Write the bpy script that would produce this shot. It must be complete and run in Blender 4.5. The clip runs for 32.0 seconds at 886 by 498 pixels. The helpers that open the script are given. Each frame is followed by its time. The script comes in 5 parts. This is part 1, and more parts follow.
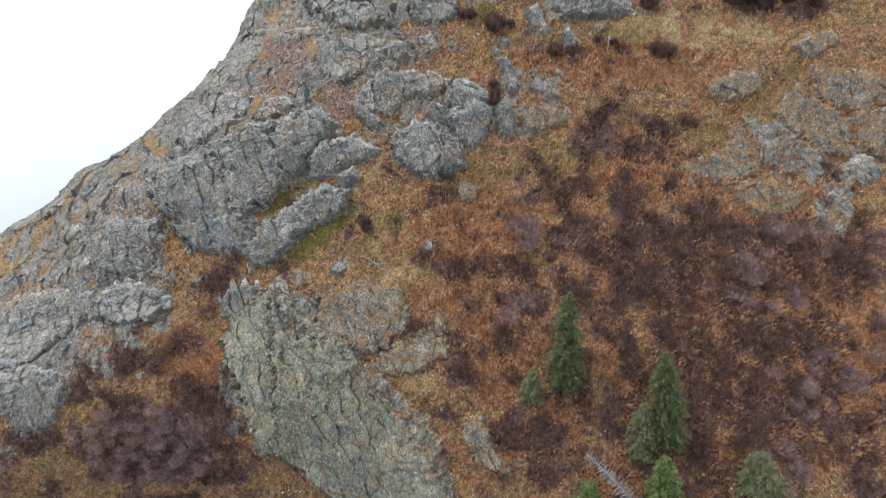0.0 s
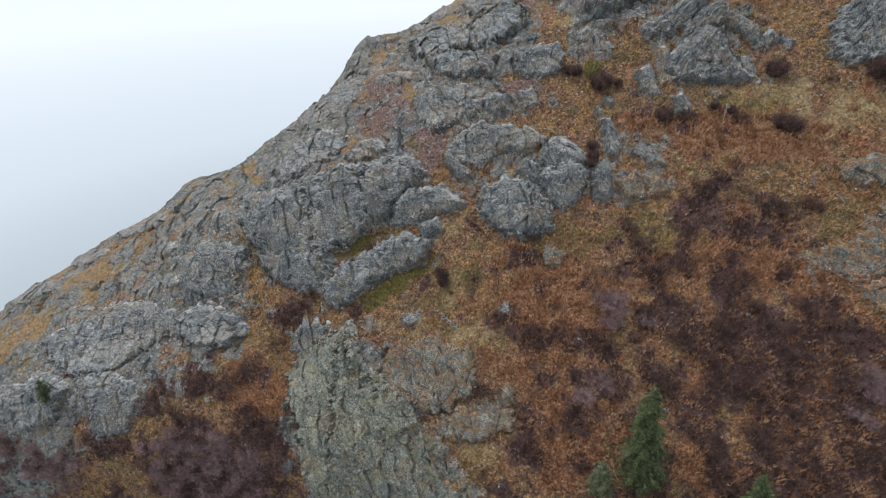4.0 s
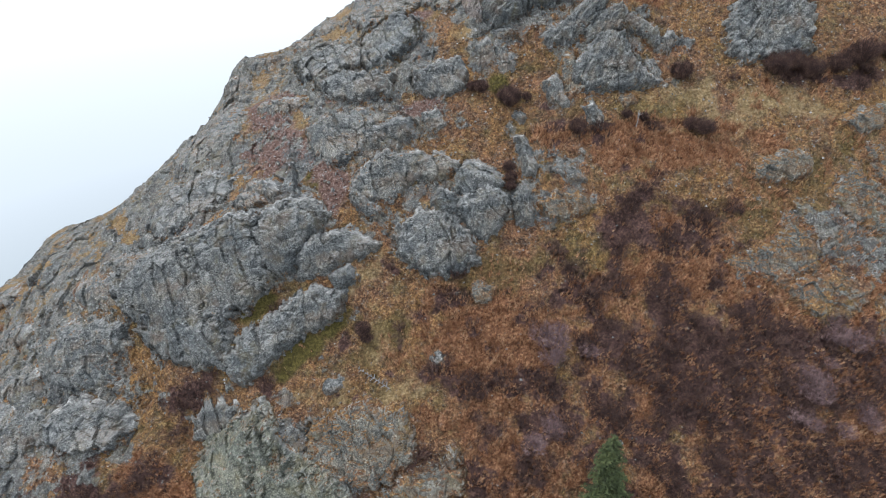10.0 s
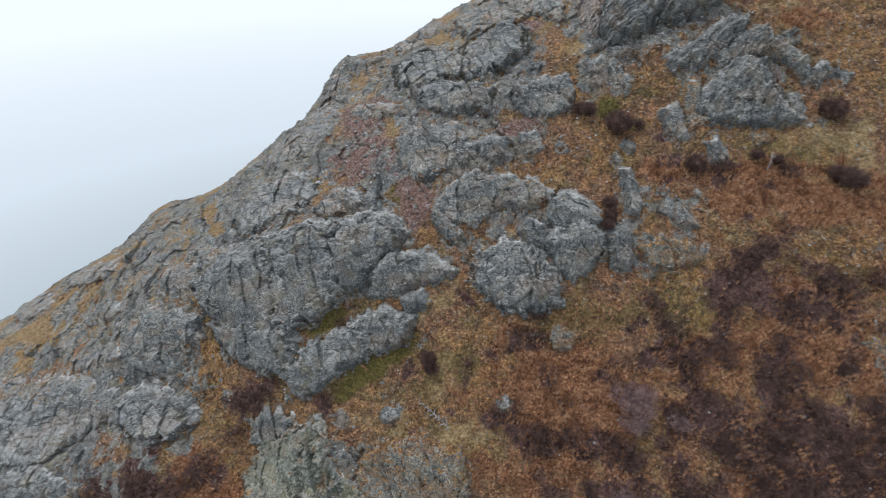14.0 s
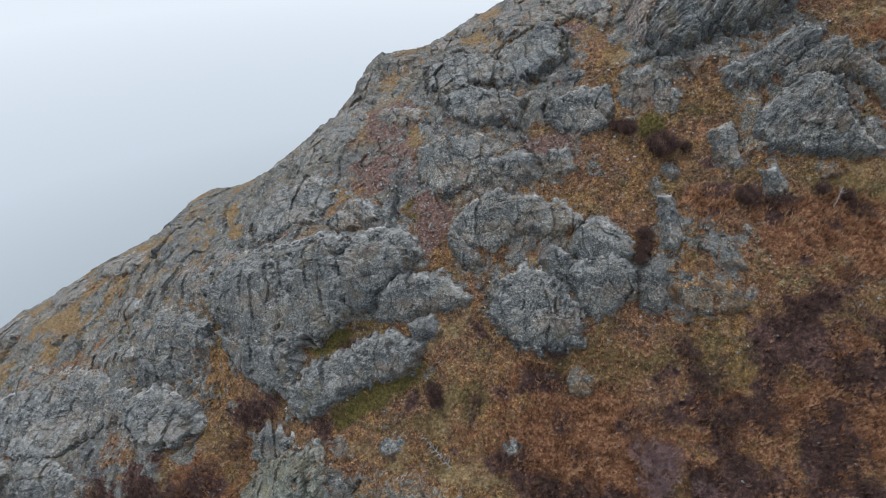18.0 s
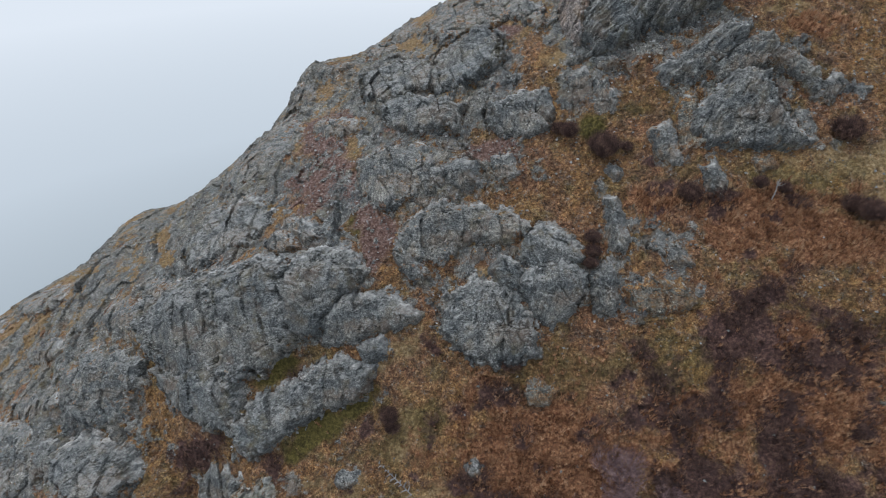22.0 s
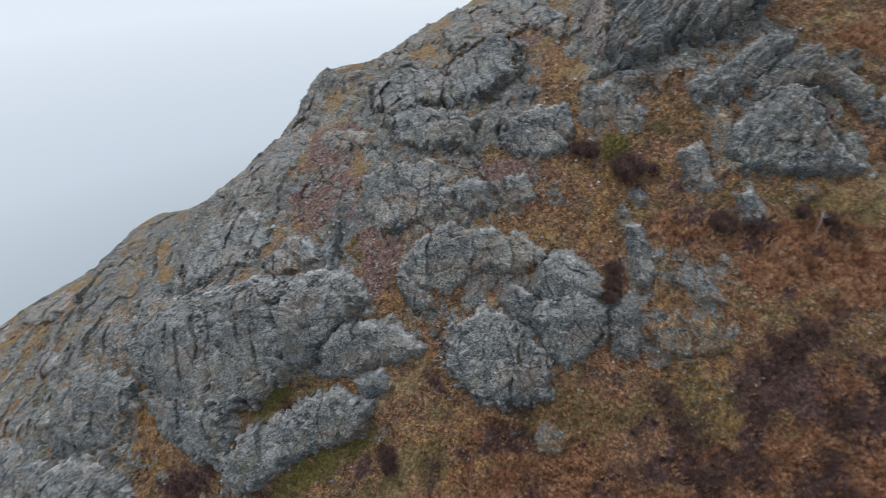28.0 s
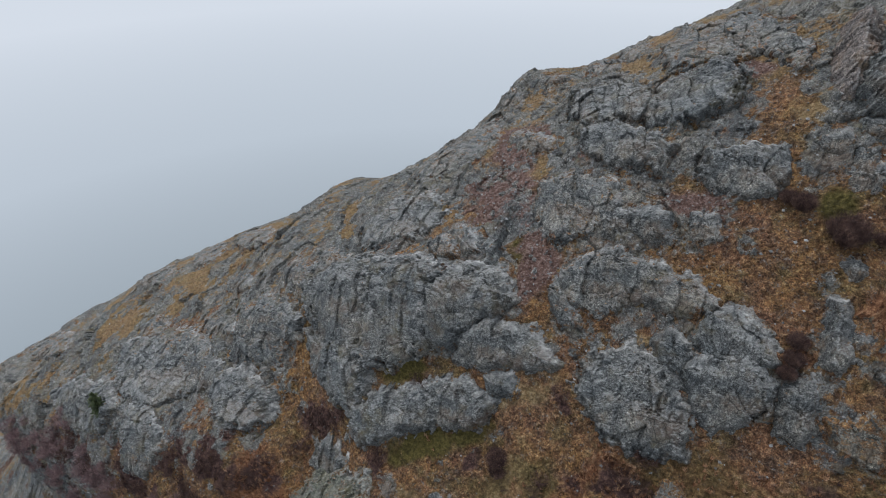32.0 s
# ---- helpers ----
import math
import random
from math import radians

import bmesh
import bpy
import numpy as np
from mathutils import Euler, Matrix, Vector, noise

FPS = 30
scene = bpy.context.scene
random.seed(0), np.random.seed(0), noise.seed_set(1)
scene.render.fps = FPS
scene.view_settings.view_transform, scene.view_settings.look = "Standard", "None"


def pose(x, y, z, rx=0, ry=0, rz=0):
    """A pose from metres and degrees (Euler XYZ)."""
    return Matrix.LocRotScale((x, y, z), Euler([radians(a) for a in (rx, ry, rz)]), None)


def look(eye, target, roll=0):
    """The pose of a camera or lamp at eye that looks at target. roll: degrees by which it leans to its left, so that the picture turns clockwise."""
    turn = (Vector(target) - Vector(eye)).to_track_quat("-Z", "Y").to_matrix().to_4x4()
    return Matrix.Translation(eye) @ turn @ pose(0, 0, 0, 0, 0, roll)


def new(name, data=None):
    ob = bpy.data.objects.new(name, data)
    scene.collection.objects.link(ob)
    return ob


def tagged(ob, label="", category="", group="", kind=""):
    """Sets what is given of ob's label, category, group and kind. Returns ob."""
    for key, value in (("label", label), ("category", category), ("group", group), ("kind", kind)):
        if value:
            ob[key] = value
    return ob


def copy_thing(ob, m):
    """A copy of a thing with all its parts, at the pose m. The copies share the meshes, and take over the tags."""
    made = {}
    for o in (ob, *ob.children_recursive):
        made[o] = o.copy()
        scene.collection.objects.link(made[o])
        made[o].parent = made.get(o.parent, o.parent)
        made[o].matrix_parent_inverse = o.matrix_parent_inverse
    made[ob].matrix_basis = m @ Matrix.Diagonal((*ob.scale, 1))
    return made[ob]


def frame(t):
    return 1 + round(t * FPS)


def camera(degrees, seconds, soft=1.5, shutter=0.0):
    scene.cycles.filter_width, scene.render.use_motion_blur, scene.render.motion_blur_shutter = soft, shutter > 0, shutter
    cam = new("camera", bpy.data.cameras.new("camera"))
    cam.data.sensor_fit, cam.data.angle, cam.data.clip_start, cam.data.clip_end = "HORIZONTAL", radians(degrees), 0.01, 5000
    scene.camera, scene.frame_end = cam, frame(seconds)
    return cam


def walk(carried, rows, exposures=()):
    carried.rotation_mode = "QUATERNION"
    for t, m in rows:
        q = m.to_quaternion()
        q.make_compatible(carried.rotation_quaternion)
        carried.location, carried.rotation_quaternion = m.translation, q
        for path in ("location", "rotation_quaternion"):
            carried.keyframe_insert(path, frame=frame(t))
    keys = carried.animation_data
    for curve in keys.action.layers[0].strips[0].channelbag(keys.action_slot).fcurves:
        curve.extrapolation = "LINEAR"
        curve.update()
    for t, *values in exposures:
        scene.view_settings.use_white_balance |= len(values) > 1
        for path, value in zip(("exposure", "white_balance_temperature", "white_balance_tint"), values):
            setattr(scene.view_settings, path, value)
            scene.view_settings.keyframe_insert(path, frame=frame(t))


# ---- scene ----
cam = camera(79.5, 32.0, soft=1.05, shutter=0.5)
PATH = [
    (0, (0.206, -0.824, 60.369), (0.191, 0.753, 59.138), -0.2),
    (0.5, (-0.063, 0.183, 60.474), (-0.074, 1.801, 59.299), -0.0),
    (1, (-0.274, 0.96, 60.722), (-0.426, 2.572, 59.547), -0.1),
    (1.5, (-0.359, 1.751, 61.014), (-0.616, 3.351, 59.842), 0.1),
    (2, (-0.327, 2.451, 61.403), (-0.606, 4.052, 60.237), 0.2),
    (2.5, (-0.268, 3.076, 61.861), (-0.55, 4.685, 60.707), 0.2),
    (3, (-0.264, 3.889, 62.233), (-0.552, 5.497, 61.08), 0.2),
    (3.5, (-0.366, 4.794, 62.516), (-0.666, 6.401, 61.363), 0.2),
    (4, (-0.573, 5.781, 62.667), (-0.882, 7.386, 61.515), 0.2),
    (4.5, (-0.838, 6.764, 62.745), (-1.148, 8.371, 61.595), 0.3),
    (6.5, (-1.979, 10.644, 62.855), (-2.275, 12.254, 61.705), 0.3),
    (7, (-2.216, 11.547, 62.862), (-2.517, 13.156, 61.713), 0.2),
    (7.5, (-2.421, 12.548, 62.805), (-2.74, 14.153, 61.655), 0.2),
    (8, (-2.486, 13.834, 62.682), (-2.752, 15.449, 61.534), 0.2),
    (8.4, (-2.376, 14.835, 62.645), (-2.396, 16.474, 61.498), 0.0),
    (8.5, (-2.359, 15.067, 62.643), (-2.345, 16.704, 61.494), -0.2),
    (9, (-2.362, 16.101, 62.675), (-2.324, 17.736, 61.524), -0.4),
    (9.5, (-2.445, 17.132, 62.742), (-2.421, 18.766, 61.589), -0.3),
    (10, (-2.531, 18.196, 62.833), (-2.523, 19.828, 61.678), -0.3),
    (10.5, (-2.563, 19.348, 62.932), (-2.562, 20.978, 61.773), -0.2),
    (11, (-2.571, 20.494, 63.028), (-2.577, 22.122, 61.865), -0.2),
    (11.5, (-2.569, 21.631, 63.074), (-2.578, 23.257, 61.91), -0.1),
    (12, (-2.535, 22.677, 63.111), (-2.583, 24.302, 61.947), -0.1),
    (12.5, (-2.477, 23.72, 63.145), (-2.588, 25.342, 61.981), -0.1),
    (13, (-2.574, 24.727, 63.174), (-2.724, 26.345, 62.008), -0.0),
    (13.5, (-2.696, 25.612, 63.268), (-2.908, 27.223, 62.102), 0.1),
    (14, (-2.789, 26.398, 63.372), (-3.089, 27.995, 62.205), 0.1),
    (14.5, (-2.663, 27.313, 63.486), (-3.068, 28.884, 62.317), 0.3),
    (16.5, (-0.344, 32.818, 64.323), (-0.884, 34.322, 63.12), -0.7),
    (17, (0.024, 33.948, 64.372), (-0.51, 35.452, 63.167), -0.7),
    (17.5, (0.215, 34.792, 64.368), (-0.29, 36.304, 63.161), -0.7),
    (18, (0.348, 35.346, 64.365), (-0.124, 36.868, 63.157), -0.7),
    (18.5, (0.365, 35.693, 64.326), (-0.155, 37.202, 63.121), -0.7),
    (19, (0.321, 35.967, 64.266), (-0.289, 37.444, 63.063), -0.7),
    (19.5, (0.279, 36.29, 64.197), (-0.36, 37.757, 62.997), -0.6),
    (20, (0.218, 36.778, 64.103), (-0.407, 38.252, 62.904), -0.6),
    (20.5, (0.203, 37.398, 64.001), (-0.319, 38.91, 62.801), -0.6),
    (21, (0.289, 37.958, 63.928), (-0.13, 39.501, 62.726), -0.6),
    (21.5, (0.397, 38.447, 63.859), (0.033, 40.004, 62.657), -0.7),
    (22, (0.545, 38.948, 63.789), (0.238, 40.517, 62.587), -0.7),
    (22.5, (0.663, 39.395, 63.734), (0.383, 40.969, 62.532), -0.8),
    (23, (0.706, 39.808, 63.683), (0.421, 41.381, 62.48), -0.8),
    (23.5, (0.743, 40.269, 63.65), (0.428, 41.837, 62.448), -0.8),
    (24, (0.807, 40.782, 63.606), (0.454, 42.342, 62.405), -0.9),
    (24.5, (0.919, 41.393, 63.552), (0.601, 42.959, 62.35), -0.9),
    (25, (1.021, 42.012, 63.508), (0.734, 43.584, 62.305), -0.9),
    (25.5, (1.069, 42.656, 63.455), (0.8, 44.231, 62.252), -1.0),
    (27.5, (0.946, 44.987, 63.262), (0.661, 46.562, 62.063), -0.9),
    (28, (0.885, 45.463, 63.273), (0.506, 47.019, 62.075), -1.0),
    (28.5, (0.791, 45.806, 63.308), (0.259, 47.32, 62.113), -1.0),
    (29, (0.71, 46.15, 63.332), (0.131, 47.647, 62.138), -0.8),
    (29.5, (0.628, 46.461, 63.342), (0.028, 47.947, 62.146), -0.8),
    (30, (0.586, 46.557, 63.363), (-0.037, 48.032, 62.164), -0.8),
    (30.5, (0.714, 46.402, 63.439), (0.023, 47.849, 62.243), -0.9),
    (31, (0.995, 46.129, 63.531), (0.195, 47.521, 62.339), -0.9),
    (31.5, (1.343, 45.935, 63.588), (0.444, 47.268, 62.397), -0.6),
    (32, (1.662, 45.845, 63.614), (0.721, 47.148, 62.423), -0.5),
]
walk(cam, [(t, look(eye, target, roll)) for t, eye, target, roll in PATH],
     [(0, 0.98, 6360, 9), (1.2, 0.95, 6350, 9), (2, 0.63, 6250, 9), (4, 0.50, 6080, 9), (8, 0.48, 6055, 9), (10, 0.70, 6030, 9), (12, 0.66, 6010, 9), (14, 0.50, 6030, 9), (17, 0.30, 6005, 9), (18, 0.30, 6000, 9), (19, 0.30, 6000, 9), (20, 0.17, 6000, 9), (22, 0.20, 5985, 9), (25, 0.29, 5975, 9), (28, 0.25, 5985, 9), (30, 0.12, 5990, 9), (32, 0.02, 6000, 10)])

# ---- world and light: a foggy overcast day ----
world = bpy.data.worlds.new("overcast_sky")
world.use_nodes = True
wn, wl = world.node_tree.nodes, world.node_tree.links
sky = wn.new("ShaderNodeTexSky")
sky.sky_type, sky.sun_disc = "NISHITA", False
sky.sun_elevation, sky.sun_rotation, sky.air_density, sky.dust_density = radians(68), radians(-78), 1.0, 6.0
cloud = wn.new("ShaderNodeMixRGB")
cloud.inputs[0].default_value = 0.75
cloud.inputs[2].default_value = (6.6, 7.0, 7.5, 1)
wl.new(sky.outputs[0], cloud.inputs[1])
wl.new(cloud.outputs[0], wn["Background"].inputs[0])
wn["Background"].inputs[1].default_value = 0.138
scene.world = world
sun = new("overcast_sun", bpy.data.lights.new("overcast_sun", "SUN"))
sun.data.energy, sun.data.angle, sun.data.color = 1.5, radians(40), (1.0, 0.98, 0.95)
sun.matrix_world = look((-38, 48, 100), (0, 40, 0))

# ---- noise helpers ----
PERM = np.random.RandomState(7).permutation(256)


def hashed(i, j, k):
    return PERM[(PERM[(PERM[i & 255] + j) & 255] + k) & 255]


def rough(x, y, seed=0):
    """Smooth gradient noise in two dimensions, about -1 to 1."""
    xi, yi = np.floor(x).astype(int), np.floor(y).astype(int)
    fx, fy = x - xi, y - yi
    sx, sy = fx * fx * fx * (fx * (fx * 6 - 15) + 10), fy * fy * fy * (fy * (fy * 6 - 15) + 10)

    def corner(di, dj):
        a = hashed(xi + di, yi + dj, seed) * (math.tau / 256)
        return np.cos(a) * (fx - di) + np.sin(a) * (fy - dj)

    low = corner(0, 0) * (1 - sx) + corner(1, 0) * sx
    high = corner(0, 1) * (1 - sx) + corner(1, 1) * sx
    return (low * (1 - sy) + high * sy) * 1.5


def fractal(x, y, octaves, seed=0, gain=0.5):
    total, amp = 0.0, 1.0
    for o in range(octaves):
        total = total + amp * rough(x * 2 ** o + 17.3 * o, y * 2 ** o - 9.1 * o, seed + o)
        amp *= gain
    return total


def blocks(x, y, seed=0):
    """Broken rock: every cell has a height and a tilt of its own. Gives the height and the distance to the nearest joint."""
    xi, yi = np.floor(x).astype(int), np.floor(y).astype(int)
    first, second, height = np.full(x.shape, 9.0), np.full(x.shape, 9.0), np.zeros(x.shape)
    for di in (-1, 0, 1):
        for dj in (-1, 0, 1):
            h1, h2, h3 = (hashed(xi + di, yi + dj, seed + k) / 255 for k in (0, 31, 77))
            dx, dy = xi + di + 0.1 + 0.8 * h1 - x, yi + dj + 0.1 + 0.8 * h2 - y
            d = np.sqrt(dx * dx + dy * dy)
            nearer = d < first
            tall = (h3 - 0.5) * 0.75 + dx * (h1 - 0.5) * 2.3 + dy * (h2 - 0.62) * 2.3
            second = np.where(nearer, first, np.minimum(second, d))
            height = np.where(nearer, tall, height)
            first = np.where(nearer, d, first)
    return height, second - first


def rock_relief(u, v, seed=0):
    """Relief of a jointed rock face, in metres: broad planes, thin cracks that run mostly down the slope, small ledges and grit."""
    wu, wv = u + 0.5 * rough(u * 0.33, v * 0.33, seed), v + 0.5 * rough(u * 0.33 + 40, v * 0.33, seed + 3)
    a, ea = blocks((wu + 0.25 * wv) / 2.7, wv / 4.9, seed + 1)
    b, eb = blocks((wu + 0.3 * wv) / 1.05, wv / 2.4, seed + 5)
    c, ec = blocks(wu / 0.55, wv / 0.6, seed + 9)
    tread = (wv + 0.25 * wu) / 2.6 + 1.1 * rough(u * 0.2, v * 0.12, seed + 21)
    tread = tread - np.floor(tread)
    ledges = np.where(tread < 0.2, tread / 0.2, (1 - tread) / 0.8)
    sharpness = np.clip(0.55 + 1.2 * fractal(u * 0.12, v * 0.12, 3, seed + 17), 0.1, 1.2)
    cracks = 0.26 * np.exp(-ea / 0.035) + 0.13 * (0.3 + sharpness) * np.exp(-eb / 0.06)
    return 0.56 * a + sharpness * (0.17 * b + 0.07 * c) - cracks + 0.20 * (ledges - 0.5) + 0.09 * fractal(u * 0.9, v * 0.9, 4, seed + 11, 0.6)


# ---- the slope: u runs across it, v up it, w out of it ----
SLOPE = radians(43.5)
UP_SLOPE = np.array([0.0, math.cos(SLOPE), math.sin(SLOPE)])
OUT = np.array([0.0, -math.sin(SLOPE), math.cos(SLOPE)])
FOOT = np.array([0.0, 76.0, 0.0])


def place(u, v, w):
    u, v, w = np.asarray(u, float), np.asarray(v, float), np.asarray(w, float)
    return np.stack([u, FOOT[1] + v * UP_SLOPE[1] + w * OUT[1], FOOT[2] + v * UP_SLOPE[2] + w * OUT[2]], -1)


def hump(u, v, u0, v0, ru, rv, turn=0.0):
    """A smooth rise of height 1 around (u0, v0)."""
    c, s = math.cos(radians(turn)), math.sin(radians(turn))
    x, y = (u - u0) * c + (v - v0) * s, -(u - u0) * s + (v - v0) * c
    return np.exp(-(x / ru) ** 2 - (y / rv) ** 2)


def inside(u, v, zones, ragged=0.45, seed=0, bias=0.0, soft=0.5):
    """0 to 1: how far a place lies within one of the oval zones, with ragged edges."""
    edge = ragged * fractal(u * 0.16, v * 0.16, 5, seed, 0.62) + bias
    total = np.zeros(np.shape(u))
    for u0, v0, a, b, turn in zones:
        c, s = math.cos(radians(turn)), math.sin(radians(turn))
        x, y = ((u - u0) * c + (v - v0) * s) / a, (-(u - u0) * s + (v - v0) * c) / b
        q = np.clip((1.15 - np.sqrt(x * x + y * y) + edge) / soft, 0, 1)
        total = np.maximum(total, q * q * (3 - 2 * q))
    return total


def mountain(u, v):
    """The broad shape: a steep face that rolls over a spur on one side."""
    over = np.maximum(0, -42.3 + 1.06 * v - u)
    below = np.maximum(0, -6 - v)
    above = np.maximum(0, v - 105)
    w = 0.3 + 0.0188 * u - 0.0284 * v - over * over / 182 - np.minimum(below, 60) ** 2 * (0.0025 + 0.0066 / (1 + np.exp((u + 10) / 5))) - above * above / 60
    return w + SWELLS(u, v)


CREST = [
    (-126, 12, 1.1), (-112, 18, 2.2), (-101, 26, -7.1), (-98, 31, -5.2), (-90, 35, -5.1), (-83, 38, -5.4), (-78, 42, -1.8), (-73, 45, -1.2), (-68, 50, -2.3),
    (-60, 64, -0.9), (-50, 71, -1.0), (-44, 76, -1.1), (-152, -30, 3.0), (-148, -46, 5.7), (-136, 4, -3.7), (-107, 21, -5.1), (-94, 33, -4.0), (-87, 37, -4.1),
    (-100, 47, -23.6), (-90, 52, -10.7), (-82, 54, -6.1), (-74, 60, -5.8), (-70, 68, -9.9),
]


def SWELLS(u, v):
    """Knolls and dips along the crest of the spur, the knoll behind it, and the bulge towards its foot."""
    return (sum(high * hump(u, v, u0, v0, 7, 7) for u0, v0, high in CREST) + 13.7 * hump(u, v, -134, 46, 14, 9, -40) + 1.9 * hump(u, v, -121, 36, 10, 7, -40)
            + 9.5 * hump(u, v, -50, 71, 10, 9) + 5.3 * hump(u, v, -101, 28, 11, 8, 20) - 5.0 * hump(u, v, -93, 43, 11, 7, 20)
            - 4.5 * hump(u, v, -81, 54, 10, 8) + 4.5 * hump(u, v, -142, -4, 26, 16, 40) + 14.0 * hump(u, v, -142, -52, 34, 19)
            - 4.0 * hump(u, v, -23, 108, 16, 14) - 2.5 * hump(u, v, -117, 19, 8, 8) - 1.8 * hump(u, v, -62, 24, 16, 9) - 4.0 * hump(u, v, -85, -2, 16, 14)
            + 2.6 * hump(u, v, -34, 22, 15, 8, 5) - 5.0 * hump(u, v, -53, 2, 10, 8) - 6.5 * hump(u, v, -42, -11, 7, 8, 30) - 4.5 * hump(u, v, -53, -9, 6, 6) - 3.0 * hump(u, v, -63, -6, 9, 8) - 3.5 * hump(u, v, -76, -14, 12, 8) + 1.2 * hump(u, v, 4, 26, 8, 7))


ROCKY_ZONES = [
    (-80.3, -8.3, 35.4, 13.3, 35), (-54.8, 24.8, 22.9, 12.1, 3), (-48.0, 39.4, 11.7, 10.2, 176), (-95.9, -26.1, 24.8, 10.8, 13),
    (-78.2, -12.0, 21.1, 9.3, 170), (14.6, 67.1, 11.2, 6.9, 175),
]
PART_ZONES = [
    (-20.7, 52.0, 17.8, 14.9, 108), (-7.6, 31.0, 10.8, 8.9, 10), (16.7, 29.1, 6.8, 4.2, 17),
    (18.4, 53.9, 6.4, 5.1, 100), (-27.5, -22.1, 16.4, 11.4, 86), (-12.3, -38.6, 12.2, 8.6, 13), (64.4, 20.7, 16.3, 10.2, 171),
    (27.3, 56.2, 11.5, 7.5, 169), (-13.1, -12.0, 8.2, 5.0, 180), (-45.4, 17.2, 21.2, 12.4, 178),
]
GRASSY_ZONES = [
    (-97.0, 12.6, 13.5, 5.4, 20), (-98.0, -2.2, 8.6, 4.1, 0), (-113.7, -18.2, 11.0, 5.6, 15), (-65.5, 26.4, 7.4, 1.9, 143),
    (-52.4, 3.7, 6.7, 2.4, 125), (-46.5, -3.0, 6.5, 5.0, 150), (-52.5, 0.5, 4.5, 2.6, 125), (-29.6, 45.9, 6.4, 2.1, 117), (-25.8, 70.9, 6.8, 3.1, 153),
    (-0.6, 59.6, 10.0, 3.0, 101), (3.0, 37.4, 6.6, 4.6, 159), (3.0, 44.4, 10.9, 1.8, 173), (-17.5, 26.1, 5.1, 2.5, 126),
    (-14.6, 14.4, 4.8, 3.1, 16), (15.2, 53.4, 6.5, 3.6, 100), (-2.8, 30.0, 4.4, 1.3, 13), (-15.4, -3.8, 8.3, 3.1, 180),
    (-8.9, -24.5, 7.2, 2.5, 1), (-19.3, -26.2, 3.1, 2.3, 4),
]
GRASSY_ZONES += [
    (-35.7, -20.1, 5.1, 1.9, 88), (15.4, 29.0, 2.5, 2.2, 81),
]
RUST_ZONES = [
    (3.0, 5.4, 13.5, 4.8, 19), (25.3, 36.2, 5.0, 4.5, 72), (6.3, 1.4, 12.4, 11.6, 3), (8.2, -17.9, 11.8, 7.0, 89),
    (33.8, 35.8, 13.0, 4.7, 180), (16.1, 36.3, 3.8, 2.9, 17), (37.8, 14.2, 20.8, 4.4, 180), (35.8, 65.0, 4.2, 2.1, 2),
    (46.1, -11.8, 8.9, 5.9, 3), (70.0, -17.6, 12.1, 11.1, 45), (-47.1, -20.2, 7.3, 6.1, 6),
    (3.7, 5.0, 10.5, 5.4, 9), (20.4, 10.7, 4.0, 3.0, 15), (29.7, 36.5, 5.4, 3.0, 7), (34.4, 41.4, 3.4, 2.3, 8),
    (38.0, 14.4, 5.0, 3.8, 20),
]
HEATH_ZONES = [
    (35.0, 1.4, 12.2, 4.7, 1), (54.8, -2.7, 16.0, 5.1, 1), (38.2, 20.3, 4.4, 3.8, 9),
    (31.7, 35.8, 3.2, 1.7, 0), (48.5, -20.6, 7.3, 5.8, 6), (-53.4, -37.4, 18.7, 9.2, 5), (-56.5, -20.2, 8.4, 3.6, 1),
    (-43.4, -27.4, 6.4, 5.2, 13), (69.0, -0.7, 12.0, 5.1, 2), (3.1, -19.9, 7.9, 2.5, 90), (15.3, -8.9, 5.0, 3.0, 1),
    (59.7, -29.2, 14.4, 6.7, 1), (43.3, -31.2, 11.5, 4.8, 88), (61.9, 48.1, 9.8, 2.0, 179), (16.9, -32.4, 8.8, 5.8, 1),
    (23.2, 19.0, 3.5, 2.2, 23),
]
HEATH_ZONES += [
    (19.2, 11.7, 5.4, 3.1, 23), (-2.2, 8.9, 5.0, 1.8, 18), (33.1, 2.7, 7.7, 4.6, 8), (47.3, 1.5, 6.5, 5.5, 49),
    (25.2, -8.5, 3.1, 2.8, 39), (40.8, -7.2, 8.1, 2.9, 6), (-115.0, -55.5, 50.2, 6.3, 34), (-62.6, -19.6, 9.0, 4.0, 30),
    (-44.4, -6.6, 4.2, 2.4, 26), (26.6, 20.9, 4.5, 3.2, 30), (19.4, 15.0, 4.2, 1.6, 21), 
]
OLIVE_ZONES = [(6.0, 14.0, 12.0, 3.6, 12), (21.0, 17.0, 7.0, 4.0, 10), (15.0, 52.0, 5.0, 5.0, 0), (-13.0, 4.0, 5.0, 6.0, 0), (32.0, 43.0, 9.0, 2.0, 0), (50.0, 24.0, 11.0, 7.5, 0), (66.0, 30.0, 14.0, 8.0, 0)]
